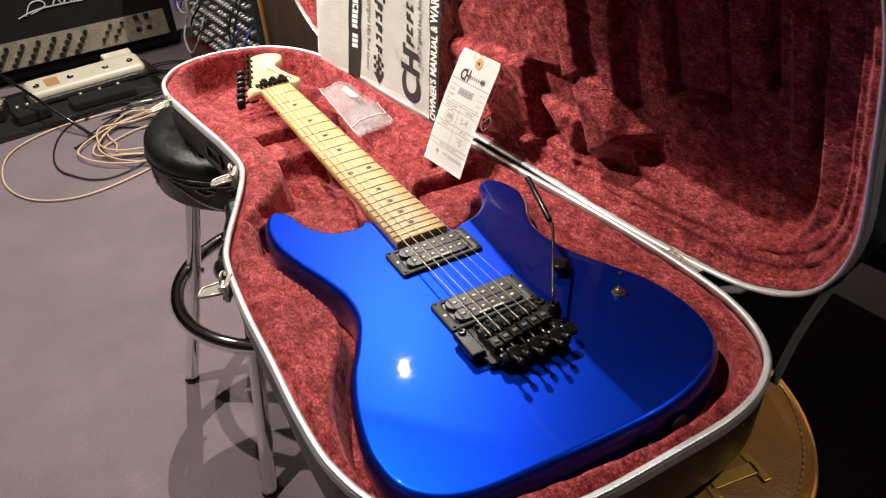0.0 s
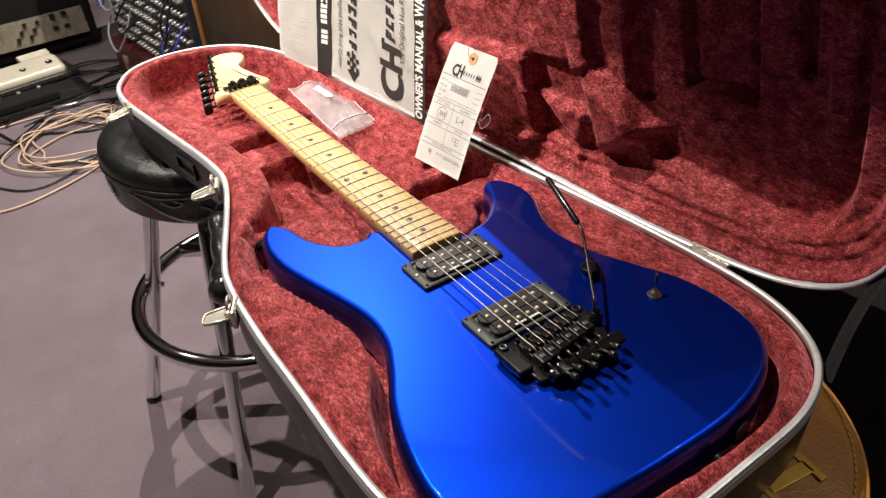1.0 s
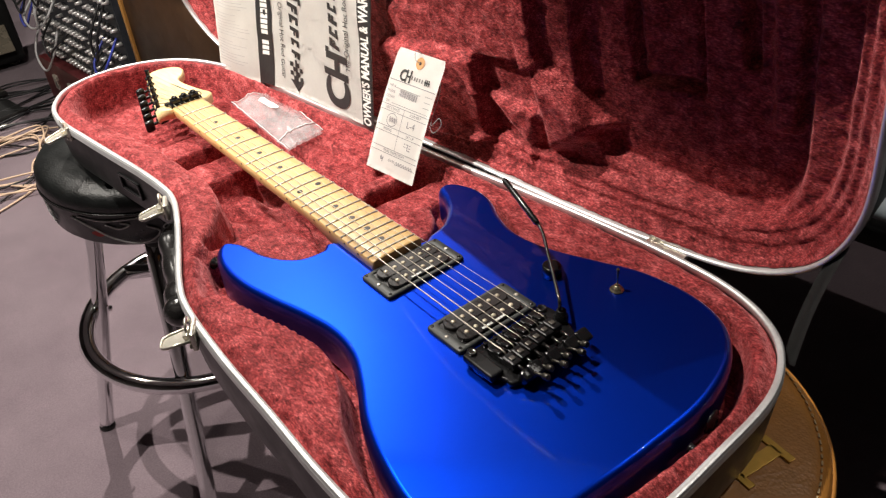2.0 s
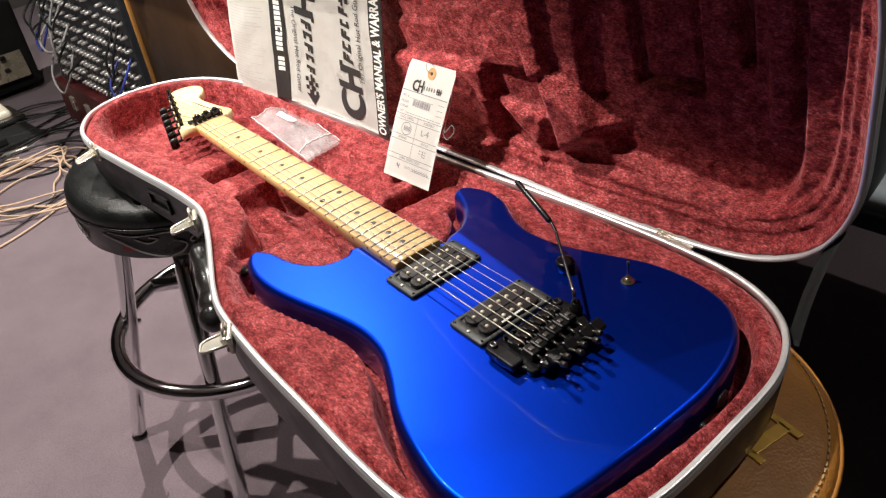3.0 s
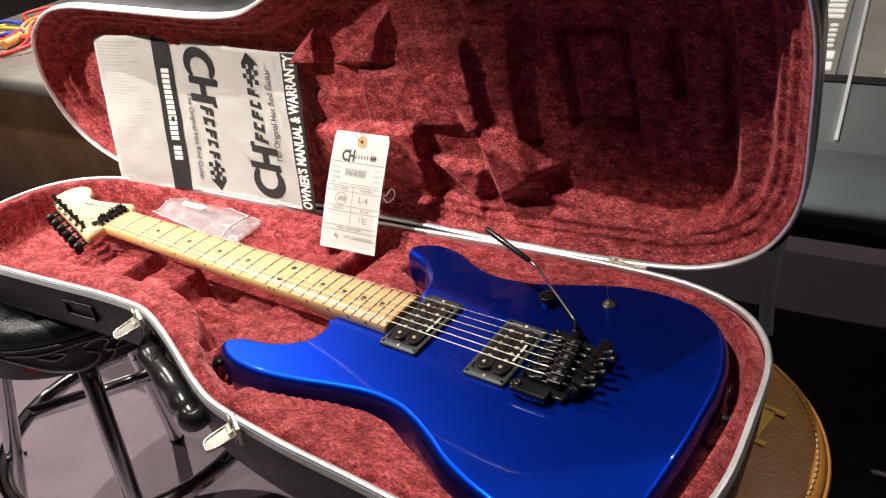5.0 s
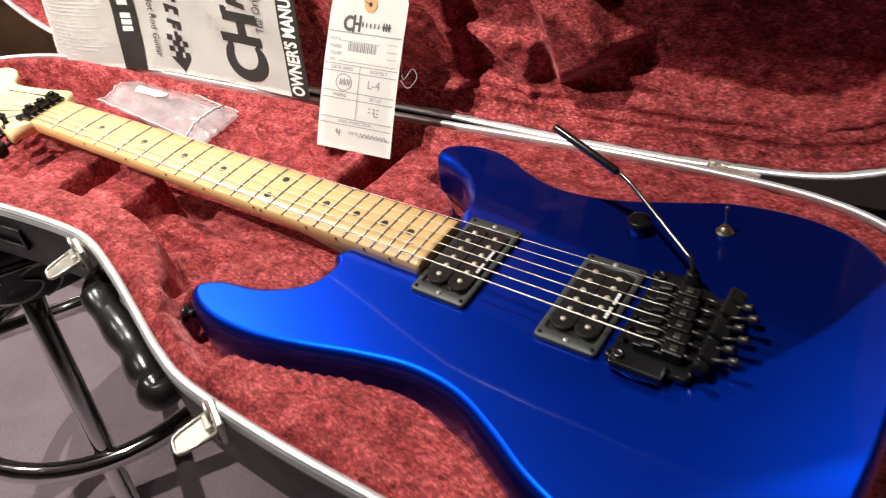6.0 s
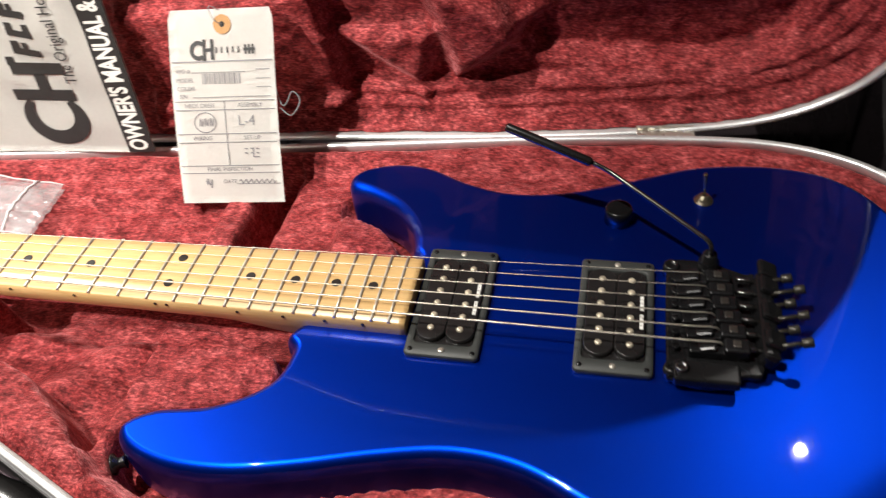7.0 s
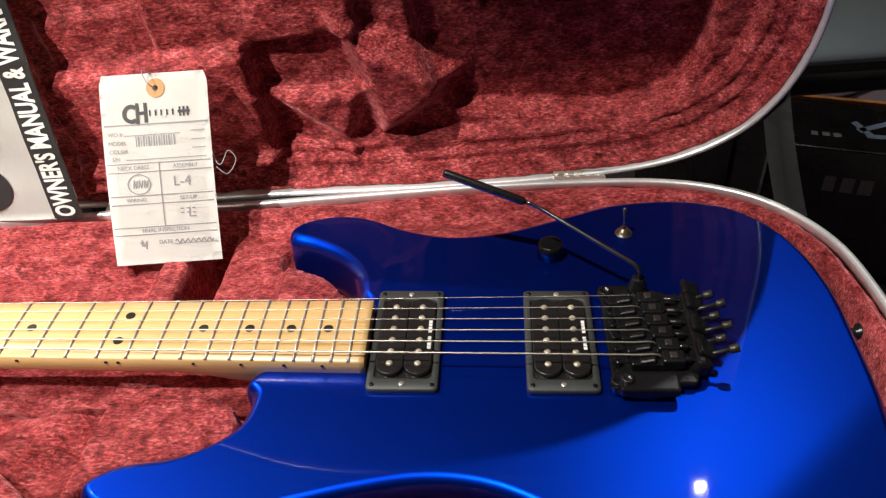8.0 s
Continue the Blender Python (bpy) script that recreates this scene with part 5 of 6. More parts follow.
def zip_bag():
    a, b, c, d = Vector((0.077, 0.687, FB - 0.042)), Vector((0.140, 0.688, FB - 0.038)), Vector((0.121, 0.507, FB - 0.037)), Vector((0.068, 0.512, FB - 0.046))

    def at(u, v, lift=0.0):
        p = a.lerp(b, u).lerp(d.lerp(c, u), v)
        puff = 0.010 * math.sin(math.pi * u) * math.sin(math.pi * v) ** 0.7 + 0.004 * noise.noise(Vector((u * 3, v * 4, 9.0))) * (1 - v) + 0.0034 * abs(noise.noise(Vector((u * 6, v * 7, 2.0)))) + 0.0016 * noise.noise(Vector((u * 15, v * 13, 5.0))) + 0.006 * (1 - v) * (0.5 - u)
        return p + Vector((0, 0, puff + lift))
    ob = thing("zip_bag", d.lerp(c, 0.5), "small clear zip-lock plastic bag, crumpled and nearly empty", "plastic bag")
    bag = part("film", sheet(44, 44, at), FILM, ob, "clear glossy plastic film")
    part("film", sheet(16, 16, lambda u, v: at(u, v, -0.004 - 0.004 * math.sin(math.pi * u) * math.sin(math.pi * v)), True), FILM, ob)
    bm = bmesh.new()
    tube(bm, [at(u / 16, 0.86, 0.0008) for u in range(17)], 0.0011, 6)
    part("zip_strip", fixed(bm), surface("frosted_plastic", (0.8, 0.8, 0.8), 0.4), bag, "frosted zip strip")
    bm = bmesh.new()
    tube(bm, [at(0, 1 - k / 14) for k in range(15)] + [at(k / 14, 0) for k in range(1, 15)] + [at(1, k / 14) for k in range(1, 15)], 0.0005, 5)
    part("seam", fixed(bm), bpy.data.materials["frosted_plastic"], bag, "welded edge")
    bm = sheet(6, 8, lambda u, v: at(0.40 + 0.16 * u + 0.05 * v, 0.24 + 0.26 * v, 0.0016))
    part("sticker", bm, PAPER, bag, "small white sticker")


zip_bag()

# ---- the two stools ----


def stool_base(ob, cx, cy, seat_low, turn):
    for k in range(4):
        a = radians(turn + 90 * k)
        c, s = math.cos(a), math.sin(a)
        bm = bmesh.new()
        tube(bm, [(cx + c * r, cy + s * r, z) for r, z in ((0.130, seat_low), (0.150, seat_low - 0.05), (0.2, 0.30), (0.278, 0.02), (0.282, 0.008))], 0.0138, 14)
        leg = part("leg", fixed(bm), CHROME, ob, "chromed steel tube leg")
        bm = bmesh.new()
        turned(bm, [(0.0150, 0.0), (0.0158, 0.002), (0.0158, 0.006), (0.0130, 0.008)], (cx + c * 0.282, cy + s * 0.282, 0.0), 14)
        part("foot_glide", bm, BLACK_PLASTIC, leg)
        bm = bmesh.new()
        inward = Vector((cx + c * 0.183, cy + s * 0.183, 0.305))
        turned(bm, [(0.0055, 0.0), (0.005, 0.004), (0.002, 0.005)], inward, 10, axes((-c, -s, 0), (0, 0, 1)))
        part("bolt", bm, CHROME, leg)
    bm = bmesh.new()
    tube(bm, [(cx + 0.214 * math.cos(a), cy + 0.214 * math.sin(a), 0.305) for a in (2 * math.pi * k / 48 for k in range(64))], 0.0140, 14, closed=True)
    part("foot_ring", fixed(bm), CHROME, ob, "chromed foot ring")


def black_stool():
    cx, cy, top = 0.0, 0.825, 0.652
    ob = thing("bar_stool", (cx, cy, 0.0), "round black vinyl bar stool with white scrollwork, chromed legs", "stool", "stools under the case")
    bm = bmesh.new()
    turned(bm, [(0.16, top - 0.095), (0.180, top - 0.093), (0.184, top - 0.088), (0.186, top - 0.040), (0.187, top - 0.036), (0.189, top - 0.030), (0.186, top - 0.016), (0.176, top - 0.006), (0.15, top - 0.001), (0.08, top + 0.0)], (cx, cy, 0), 64)
    seat = part("seat", bm, VINYL, ob, "padded black vinyl seat")
    bm = bmesh.new()
    tube(bm, [(cx + 0.1885 * math.cos(a), cy + 0.1885 * math.sin(a), top - 0.037) for a in (2 * math.pi * k / 64 for k in range(64))], 0.0022, 6, closed=True)
    part("piping", fixed(bm), BLACK_PLASTIC, seat)

    def on_band(deg, h):
        a = radians(deg)
        return Vector((cx + 0.1866 * math.cos(a), cy + 0.1866 * math.sin(a), top - 0.065 + h))
    # scrollwork on the band: curls, flames and a long line, with small red fields
    for start in (150, 240, 330, 60):
        bm = bmesh.new()
        for pts in (
            [(-38, 0.016), (-28, 0.004), (-18, -0.012), (-8, -0.021), (0, -0.016), (3, -0.004), (-2, 0.006)],
            [(-2, 0.014), (4, 0.018), (8, 0.010), (5, 0.0), (9, -0.008), (6, -0.020), (2, -0.024)],
            [(-34, 0.020), (-22, 0.017), (-12, 0.019), (0, 0.021), (12, 0.018), (24, 0.021)],
            [(6, -0.006), (16, -0.009), (26, -0.007), (36, -0.012)],
            [(-20, 0.011), (-14, 0.004), (-9, 0.010), (-13, 0.014)],
            [(22, 0.012), (27, 0.002), (31, 0.010), (36, -0.002), (33, -0.012)],
            [(9, 0.012), (13, 0.004), (10, -0.003)],
        ):
            tube(bm, spline([on_band(start + a, h) for a, h in pts], 6, closed=False), 0.0013, 5)
        part("scrollwork", fixed(bm), WHITE_PRINT, seat, "white pinstripe scrollwork")
        for a, h in ((start - 25, -0.006), (start + 17, 0.003)):
            bm = sheet(5, 3, lambda u, v: on_band(a + 7 * (u - 0.5), h + 0.011 * (v - 0.5) * (1 - 1.4 * abs(u - 0.5))) + Vector((0, 0, 0)))
            part("red_field", bm, RED_PRINT, seat)
    stool_base(ob, cx, cy, top - 0.094, 142.5)


def leather_stool():
    cx, cy, top = 0.060, -0.040, 0.654
    ob = thing("leather_stool", (cx, cy, 0.0), "round tan leather stool with pale stitching, gold embossed mark", "stool", "stools under the case")
    bm = bmesh.new()
    turned(bm, [(0.16, top - 0.11), (0.181, top - 0.108), (0.186, top - 0.10), (0.188, top - 0.05), (0.189, top - 0.030), (0.191, top - 0.022), (0.190, top - 0.014), (0.186, top - 0.008), (0.180, top - 0.004), (0.168, top - 0.001), (0.10, top + 0.002)], (cx, cy, 0), 72)
    seat = part("seat", bm, TAN, ob, "padded tan leather seat, creased and worn")
    bm = bmesh.new()
    tube(bm, [(cx + 0.1905 * math.cos(a), cy + 0.1905 * math.sin(a), top - 0.017) for a in (2 * math.pi * k / 72 for k in range(72))], 0.003, 8, closed=True)
    part("piping", fixed(bm), TAN, seat)
    bm = bmesh.new()
    for k in range(150):
        a = 2 * math.pi * k / 150
        p = Vector((cx + 0.1795 * math.cos(a), cy + 0.1795 * math.sin(a), top - 0.0028))
        box(bm, (0.0014, 0.0046, 0.0010), Matrix.Translation(p) @ Matrix.Rotation(a, 4, "Z"))
    part("stitching", fixed(bm), THREAD, seat, "pale saddle stitching near the edge")
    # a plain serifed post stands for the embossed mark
    bm = bmesh.new()
    m = Matrix.Translation((0.110, -0.161, top + 0.0012)) @ Matrix.Rotation(radians(-8), 4, "Z")
    for size, at in (((0.046, 0.0125, 0.002), (0, 0, 0)), ((0.0075, 0.031, 0.002), (0.0235, 0, 0)), ((0.0075, 0.031, 0.002), (-0.0235, 0, 0))):
        box(bm, size, m @ Matrix.Translation(at), 0.0006)
    part("gold_mark", fixed(bm), GOLD, seat, "gold embossed mark")
    stool_base(ob, cx, cy, top - 0.11, 20)


black_stool()
leather_stool()

# ---- console and desk behind the case ----
def run_frame(x, y, slope):
    """A front that runs north from (x, y): a place by metres along it, behind its edge, and height; and its axes."""
    run = Vector((slope, 1.0, 0.0)).normalized()
    deep = Vector((run.y, -run.x, 0))
    return (lambda along, back, z: Vector((x, y, 0)) + run * along + deep * back + Vector((0, 0, z))), deep, Matrix((deep, run, Vector((0, 0, 1)))).transposed()


desk_at, DEEP, CFRAME = run_frame(0.586, -1.2, -0.09)
console_at, _, MFRAME = run_frame(0.523, -1.2, -0.11)


def mixing_console():
    ob = thing("mixing_console", console_at(0, 0.3, 0.0), "long grey mixing console with white keys and padded slate armrest", "mixing console")
    length = 2.05
    def sweep(section, a0, a1):
        bm2 = bmesh.new()
        rings(bm2, [[console_at(a, b, z) for b, z in section] for a in (a0, a1)])
        return fixed(bm2)
    arm = [(0.004, 0.7225), (-0.002, 0.725), (-0.002, 0.730), (0.002, 0.735), (0.009, 0.738), (0.020, 0.740), (0.060, 0.744), (0.128, 0.748), (0.128, 0.7225)]
    part("armrest", sweep(arm, 0.78, length), ARMREST, ob, "padded slate-grey armrest")
    part("edge_trim", sweep([(0.010, 0.684), (0.003, 0.690), (0.002, 0.7222), (0.128, 0.7222), (0.128, 0.684)], 0.78, length), AMP_BLACK, ob, "matt black band under the armrest")
    part("surface", sweep([(0.130, 0.66), (0.130, 0.752), (0.90, 0.906), (0.95, 0.89), (0.95, 0.64)], 0.78, length), CONSOLE, ob, "sloping grey control surface")
    part("underside", sweep([(0.20, 0.61), (0.20, 0.659), (0.95, 0.639), (0.95, 0.60)], 0.78, length), BLACK_PLASTIC, ob)
    for a in (0.84, length - 0.1):
        bm = bmesh.new()
        box(bm, (0.5, 0.06, 0.60), place(MFRAME, console_at(a, 0.60, 0.30)), 0.006)
        part("leg", fixed(bm), BLACK_METAL, ob)
    slope = math.atan2(0.106, 0.53)
    tilt = MFRAME @ Matrix.Rotation(-slope, 3, "Y")
    def top(along, back, h):
        return console_at(along, back, 0.752 + (back - 0.130) * 0.2 + h)
    def keys(a0, b0, cols, rows, pitch_a, pitch_b, size):
        bm0 = bmesh.new()
        box(bm0, (size[1], size[0], 0.007), None, 0.0018, 1)
        mesh = bpy.data.meshes.new("key")
        bm0.to_mesh(mesh)
        bm0.free()
        mesh.materials.append(KEYCAP)
        for i in range(cols):
            for j in range(rows):
                key = new("key", mesh)
                key.parent = ob
                key.matrix_basis = Matrix.Translation(-ORIGIN[ob]) @ place(tilt, top(a0 + i * pitch_a, b0 + j * pitch_b, 0.003))
    for a0 in (0.86, 1.12):
        bm = bmesh.new()
        box(bm, (0.27, 0.235, 0.006), place(tilt, top(a0 + 0.085, 0.425, 0.001)), 0.001)
        part("key_module", fixed(bm), DESK, ob, "dark module plate")
        keys(a0 - 0.01, 0.312, 5, 2, 0.040, 0.030, (0.032, 0.022))
        keys(a0 - 0.015, 0.368, 9, 5, 0.022, 0.0150, (0.013, 0.008))
        keys(a0 - 0.012, 0.455, 6, 6, 0.034, 0.0170, (0.027, 0.0115))
    keys(1.36, 0.30, 6, 4, 0.04, 0.06, (0.012, 0.012))
    for k in range(26):
        bm = bmesh.new()
        turned(bm, [(0.0075, 0.0), (0.007, 0.008), (0.0062, 0.012), (0.003, 0.0125)], top(1.40 + 0.045 * (k % 13), 0.47 + 0.07 * (k // 13), 0.001), 14, tilt)
        part("knob", bm, KEYCAP, ob)
    bm = bmesh.new()
    turned(bm, [(0.030, 0.0), (0.028, 0.004), (0.020, 0.006), (0.018, 0.012), (0.011, 0.019), (0.004, 0.021)], top(1.130, 0.195, 0.0), 24, tilt)
    part("trackball", bm, BLACK_PLASTIC, ob, "dark trackball in its collar")
    bm = bmesh.new()
    box(bm, (0.018, 1.20, 0.004), place(tilt, top(1.30, 0.286, 0.0015)), 0.001)
    part("black_strip", fixed(bm), BLACK_PLASTIC, ob, "glossy black strip across the controls")
    bm = bmesh.new()
    box(bm, (0.52, 0.005, 0.006), place(tilt, top(1.068, 0.395, 0.002)), 0.001)
    part("divider", fixed(bm), ALUMINIUM, ob, "bright divider strip")


mixing_console()


def side_desk():
    """The desk wing that runs on from the console, with a brown wooden panel below."""
    ob = thing("studio_desk", desk_at(2.6, 0.3, 0.0), "dark laminate desk wing with a brown wooden front panel", "desk")
    a0, a1 = 2.06, 3.22
    def sweep(section, s0, s1):
        bm2 = bmesh.new()
        rings(bm2, [[desk_at(a, b, z) for b, z in section] for a in (s0, s1)])
        return fixed(bm2)
    part("top", sweep([(0.004, 0.692), (-0.004, 0.700), (-0.004, 0.722), (0.004, 0.730), (1.0, 0.730), (1.0, 0.692)], a0, a1), DESK, ob, "dark grey laminate top with a worn edge")
    part("front_panel", sweep([(0.050, 0.0), (0.050, 0.691), (0.072, 0.691), (0.072, 0.0)], a0, a1 - 0.02), WOOD, ob, "dark brown wooden panel")
    part("panel_edge", sweep([(0.044, 0.0), (0.044, 0.691), (0.080, 0.691), (0.080, 0.0)], a1 - 0.019, a1), WOOD_LIT_EDGE, ob, "orange-brown wooden edge with its light put into the colour")
    part("back_panel", sweep([(0.93, 0.0), (0.93, 0.691), (0.96, 0.691), (0.96, 0.0)], a0, a1), WOOD, ob)


side_desk()


def cable(name, pts, radius, material, label, category="cable", group=""):
    path = spline([Vector(p) for p in pts], 8, closed=False)
    bm = bmesh.new()
    tube(bm, path, radius, 7)
    return tagged(part(name, fixed(bm), material), label, category, group)


rnd = random.Random(4)
for k, (material, label) in enumerate(((CABLE_RED, "red patch cable tangled on the desk"), (CABLE_YELLOW, "yellow patch cable coiled on the desk"), (CABLE_BLUE, "blue patch cable tangled on the desk"), (CABLE_RED, "red patch cable tangled on the desk"), (CABLE_ORANGE, "orange patch cable on the desk"), (CABLE_RED, "red patch cable tangled on the desk"), (CABLE_ORANGE, "orange patch cable on the desk"))):
    ca, cb = 2.95 + 0.09 * (k % 3) - 0.02 * k, 0.13 + 0.05 * k
    pts = []
    for i in range(12):
        a = i * 1.15 + k
        r = 0.05 + 0.05 * rnd.random()
        pts.append(desk_at(ca + r * math.cos(a) * 1.4, cb + r * math.sin(a), 0.735 + 0.006 * (i % 3)))
    cable("patch_cable", pts, 0.0045, material, label, group="patch cables on the desk")
bm = bmesh.new()
tube(bm, [Vector((0.466, 1.727, 0.742)), Vector((0.506, 1.740, 0.742)), Vector((0.520, 1.744, 0.742)), Vector((0.534, 1.748, 0.741))], [0.011, 0.012, 0.012, 0.007], 12)
tagged(part("cable_plug", fixed(bm), CABLE_ORANGE), "orange plastic plug lying on the desk", "plug")

# ---- the patch rack beyond the desk ----


def patch_rack():
    ob = thing("patch_rack", desk_at(3.65, 0.1, 0.0), "tall patch bay rack crowded with cables and plugs, maroon below", "patch bay")
    a0, a1 = 3.26, 4.0
    def slab_at(name, b0, b1, z0, z1, material, label=""):
        bm2 = bmesh.new()
        rings(bm2, [[desk_at(a, b, z) for b, z in ((b0, z0), (b0, z1), (b1, z1), (b1, z0))] for a in (a0, a1)])
        part(name, fixed(bm2), material, ob, label, smooth=False)
    slab_at("plinth", 0.0, 0.30, 0.0, 0.17, MAROON, "maroon lower trim")
    slab_at("frame", 0.04, 0.30, 0.1705, 1.1, RACK_FACE)
    r2 = random.Random(9)
    for row in range(14):
        z = 0.20 + 0.042 * row
        bm = bmesh.new()
        for k in range(26):
            at = desk_at(a0 + 0.02 + 0.027 * k, 0.040, z)
            if r2.random() < 0.8:
                turned(bm, [(0.007, 0.0), (0.006, 0.010), (0.004, 0.022)], at, 6, axes(-DEEP, (0, 0, 1)))
        tagged(part("jack_strip", fixed(bm), PLUG_METAL, ob, "row of bright plugs"), kind="stuff")
    for k in range(16):
        aa, zz = a0 + 0.03 + 0.66 * r2.random(), 0.22 + 0.50 * r2.random()
        dx, sag = r2.uniform(-0.2, 0.2), r2.uniform(0.05, 0.16)
        aa2 = min(a1 - 0.02, max(a0 + 0.02, aa + dx))
        pts = [desk_at(aa, 0.03, zz), desk_at(aa + (aa2 - aa) * 0.2, -0.03, zz - sag * 0.6), desk_at((aa + aa2) / 2, -0.035, max(0.05, zz - sag)), desk_at(aa2, -0.02, zz - sag * 0.5), desk_at(aa2, 0.03, zz + 0.02)]
        bm = bmesh.new()
        tube(bm, spline(pts, 5, closed=False), 0.0038, 6)
        part("patch_lead", fixed(bm), (CABLE_BLACK, CABLE_BLUE, CABLE_BLACK, CABLE_BLACK, SILVER_PRINT)[k % 5], ob)
    for k in range(5):
        bm = bmesh.new()
        at = desk_at(a0 + 0.10 + 0.13 * k, -0.004, 0.10)
        box(bm, (0.012, 0.03, 0.055), place(CFRAME, at), 0.003)
        part("bracket", fixed(bm), NICKEL, ob)


patch_rack()

# ---- amplifier and pedals on the floor ----


def amplifier():
    x0, x1, y, lean = -0.62, 0.27, 3.20, 6
    ob = thing("amplifier_head", ((x0 + x1) / 2, y + 0.15, 0.0), "black guitar amplifier head with a cream control panel", "amplifier")
    turn = Matrix.Translation(((x0 + x1) / 2, y, 0)) @ Matrix.Rotation(radians(3), 4, "Z")
    bm = bmesh.new()
    box(bm, (x1 - x0, 0.32, 0.50), turn @ Matrix.Translation((0, 0.17, 0.27)), 0.02, 3)
    case_ = part("cabinet", fixed(bm), AMP_BLACK, ob)
    for sx in (-0.4, 0.4):
        for sy in (0.06, 0.28):
            bm = bmesh.new()
            turned(bm, [(0.02, 0.0), (0.022, 0.004), (0.018, 0.024)], turn @ Vector((sx, sy, 0)), 12)
            part("rubber_foot", bm, BLACK_PLASTIC, ob)
    bm = bmesh.new()
    box(bm, (x1 - x0 - 0.06, 0.012, 0.125), turn @ Matrix.Translation((-0.01, 0.005, 0.135)) @ Matrix.Rotation(radians(-14), 4, "X"), 0.003)
    panel = part("control_panel", fixed(bm), AMP_PANEL, ob, "cream metal control panel")
    r3 = random.Random(2)
    for row, z in enumerate((0.092, 0.113, 0.135, 0.158)):
        for k in range(7):
            x = -0.36 + 0.062 * k + 0.018 * row
            bm = bmesh.new()
            turned(bm, [(0.0098, 0.0), (0.0094, 0.016), (0.0075, 0.020)], turn @ Vector((x, -0.006 + 0.25 * (z - 0.135), z)), 14, axes((0, -1, 0.25), (1, 0, 0)))
            part("knob", bm, BLACK_PLASTIC, panel)
    for row, z in enumerate((0.112, 0.135, 0.160)):
        for k in range(2):
            bm = bmesh.new()
            turned(bm, [(0.008, 0.0), (0.0078, 0.012), (0.006, 0.016)], turn @ Vector((0.13 + 0.05 * k + 0.02 * row, -0.006 + 0.25 * (z - 0.135), z)), 14, axes((0, -1, 0.25), (1, 0, 0)))
            part("knob", bm, BLACK_PLASTIC, panel)
    for k in range(4):
        bm = bmesh.new()
        box(bm, (0.022, 0.016, 0.016), turn @ Matrix.Translation((0.28 + 0.045 * (k % 2), -0.006, 0.170 - 0.05 * (k // 2))), 0.003)
        part("rocker_switch", fixed(bm), BLACK_PLASTIC, panel)
    # the script on the front becomes plain pale strokes
    bm = bmesh.new()
    front = lambda x, z: turn @ Vector((x, 0.006, z))
    for pts in ([(-0.16, 0.262), (-0.12, 0.275), (-0.06, 0.285), (0.10, 0.284)], [(-0.13, 0.265), (-0.10, 0.31), (-0.06, 0.315), (-0.05, 0.29), (-0.11, 0.27)], [(-0.02, 0.285), (0.0, 0.31), (0.02, 0.285), (0.04, 0.305), (0.06, 0.286), (0.08, 0.31)]):
        tube(bm, spline([front(*p) for p in pts], 6, closed=False), 0.0028, 5)
    part("pale_strokes", fixed(bm), SILVER_PRINT, case_, "pale flowing strokes")


amplifier()


def foot_controller():
    ob = thing("foot_controller", (-0.17, 2.98, 0.0), "long white foot controller with round metal switches on the carpet", "foot controller")
    m = Matrix.Translation((-0.17, 2.98, 0.0128)) @ Matrix.Rotation(radians(8), 4, "Z")
    bm = bmesh.new()
    box(bm, (0.46, 0.13, 0.05), m @ Matrix.Translation((0, 0, 0.03)) @ Matrix.Rotation(radians(10), 4, "X"), 0.022, 4)
    part("housing", fixed(bm), WHITE_METAL, ob, "white metal housing")
    for x in (-0.19, -0.06, 0.08, 0.18):
        bm = bmesh.new()
        turned(bm, [(0.014, 0.0), (0.013, 0.012), (0.009, 0.015)], m @ Vector((x, -0.02, 0.048)), 16)
        part("foot_switch", bm, CHROME, ob)
    bm = bmesh.new()
    box(bm, (0.05, 0.06, 0.002), m @ Matrix.Translation((-0.13, -0.01, 0.0545)) @ Matrix.Rotation(radians(10), 4, "X"))
    part("sticker", fixed(bm), BROWN_CARD, ob, "brown square sticker")
    bm = bmesh.new()
    box(bm, (0.12, 0.05, 0.03), m @ Matrix.Translation((0.16, 0.09, 0.05)) @ Matrix.Rotation(radians(8), 4, "X"), 0.006)
    part("treadle", fixed(bm), WHITE_METAL, ob)
    bm = bmesh.new()
    box(bm, (0.50, 0.17, 0.022), m @ Matrix.Translation((0.01, -0.02, 0.011)), 0.008)
    part("base", fixed(bm), BLACK_PLASTIC, ob, "black plastic base")


foot_controller()


def dark_board():
    """A low black board, added to blacken the carpet under the pedals, with a raised lip and a row of short slots."""
    m = Matrix.Translation((-0.34, 2.86, 0.0)) @ Matrix.Rotation(radians(9), 4, "Z")
    ob = thing("dark_board", (-0.34, 2.86, 0.0), "flat black board added to darken the carpet under the pedals, littered with cables", "pedal board")
    bm = bmesh.new()
    box(bm, (0.86, 0.42, 0.012), m @ Matrix.Translation((0, 0, 0.0065)), 0.004)
    deck = part("deck", fixed(bm), AMP_BLACK, ob)
    for y in (-0.205, 0.205):
        bm = bmesh.new()
        box(bm, (0.86, 0.014, 0.020), m @ Matrix.Translation((0, y, 0.0105)), 0.003)
        part("lip", fixed(bm), BLACK_PLASTIC, ob)


dark_board()


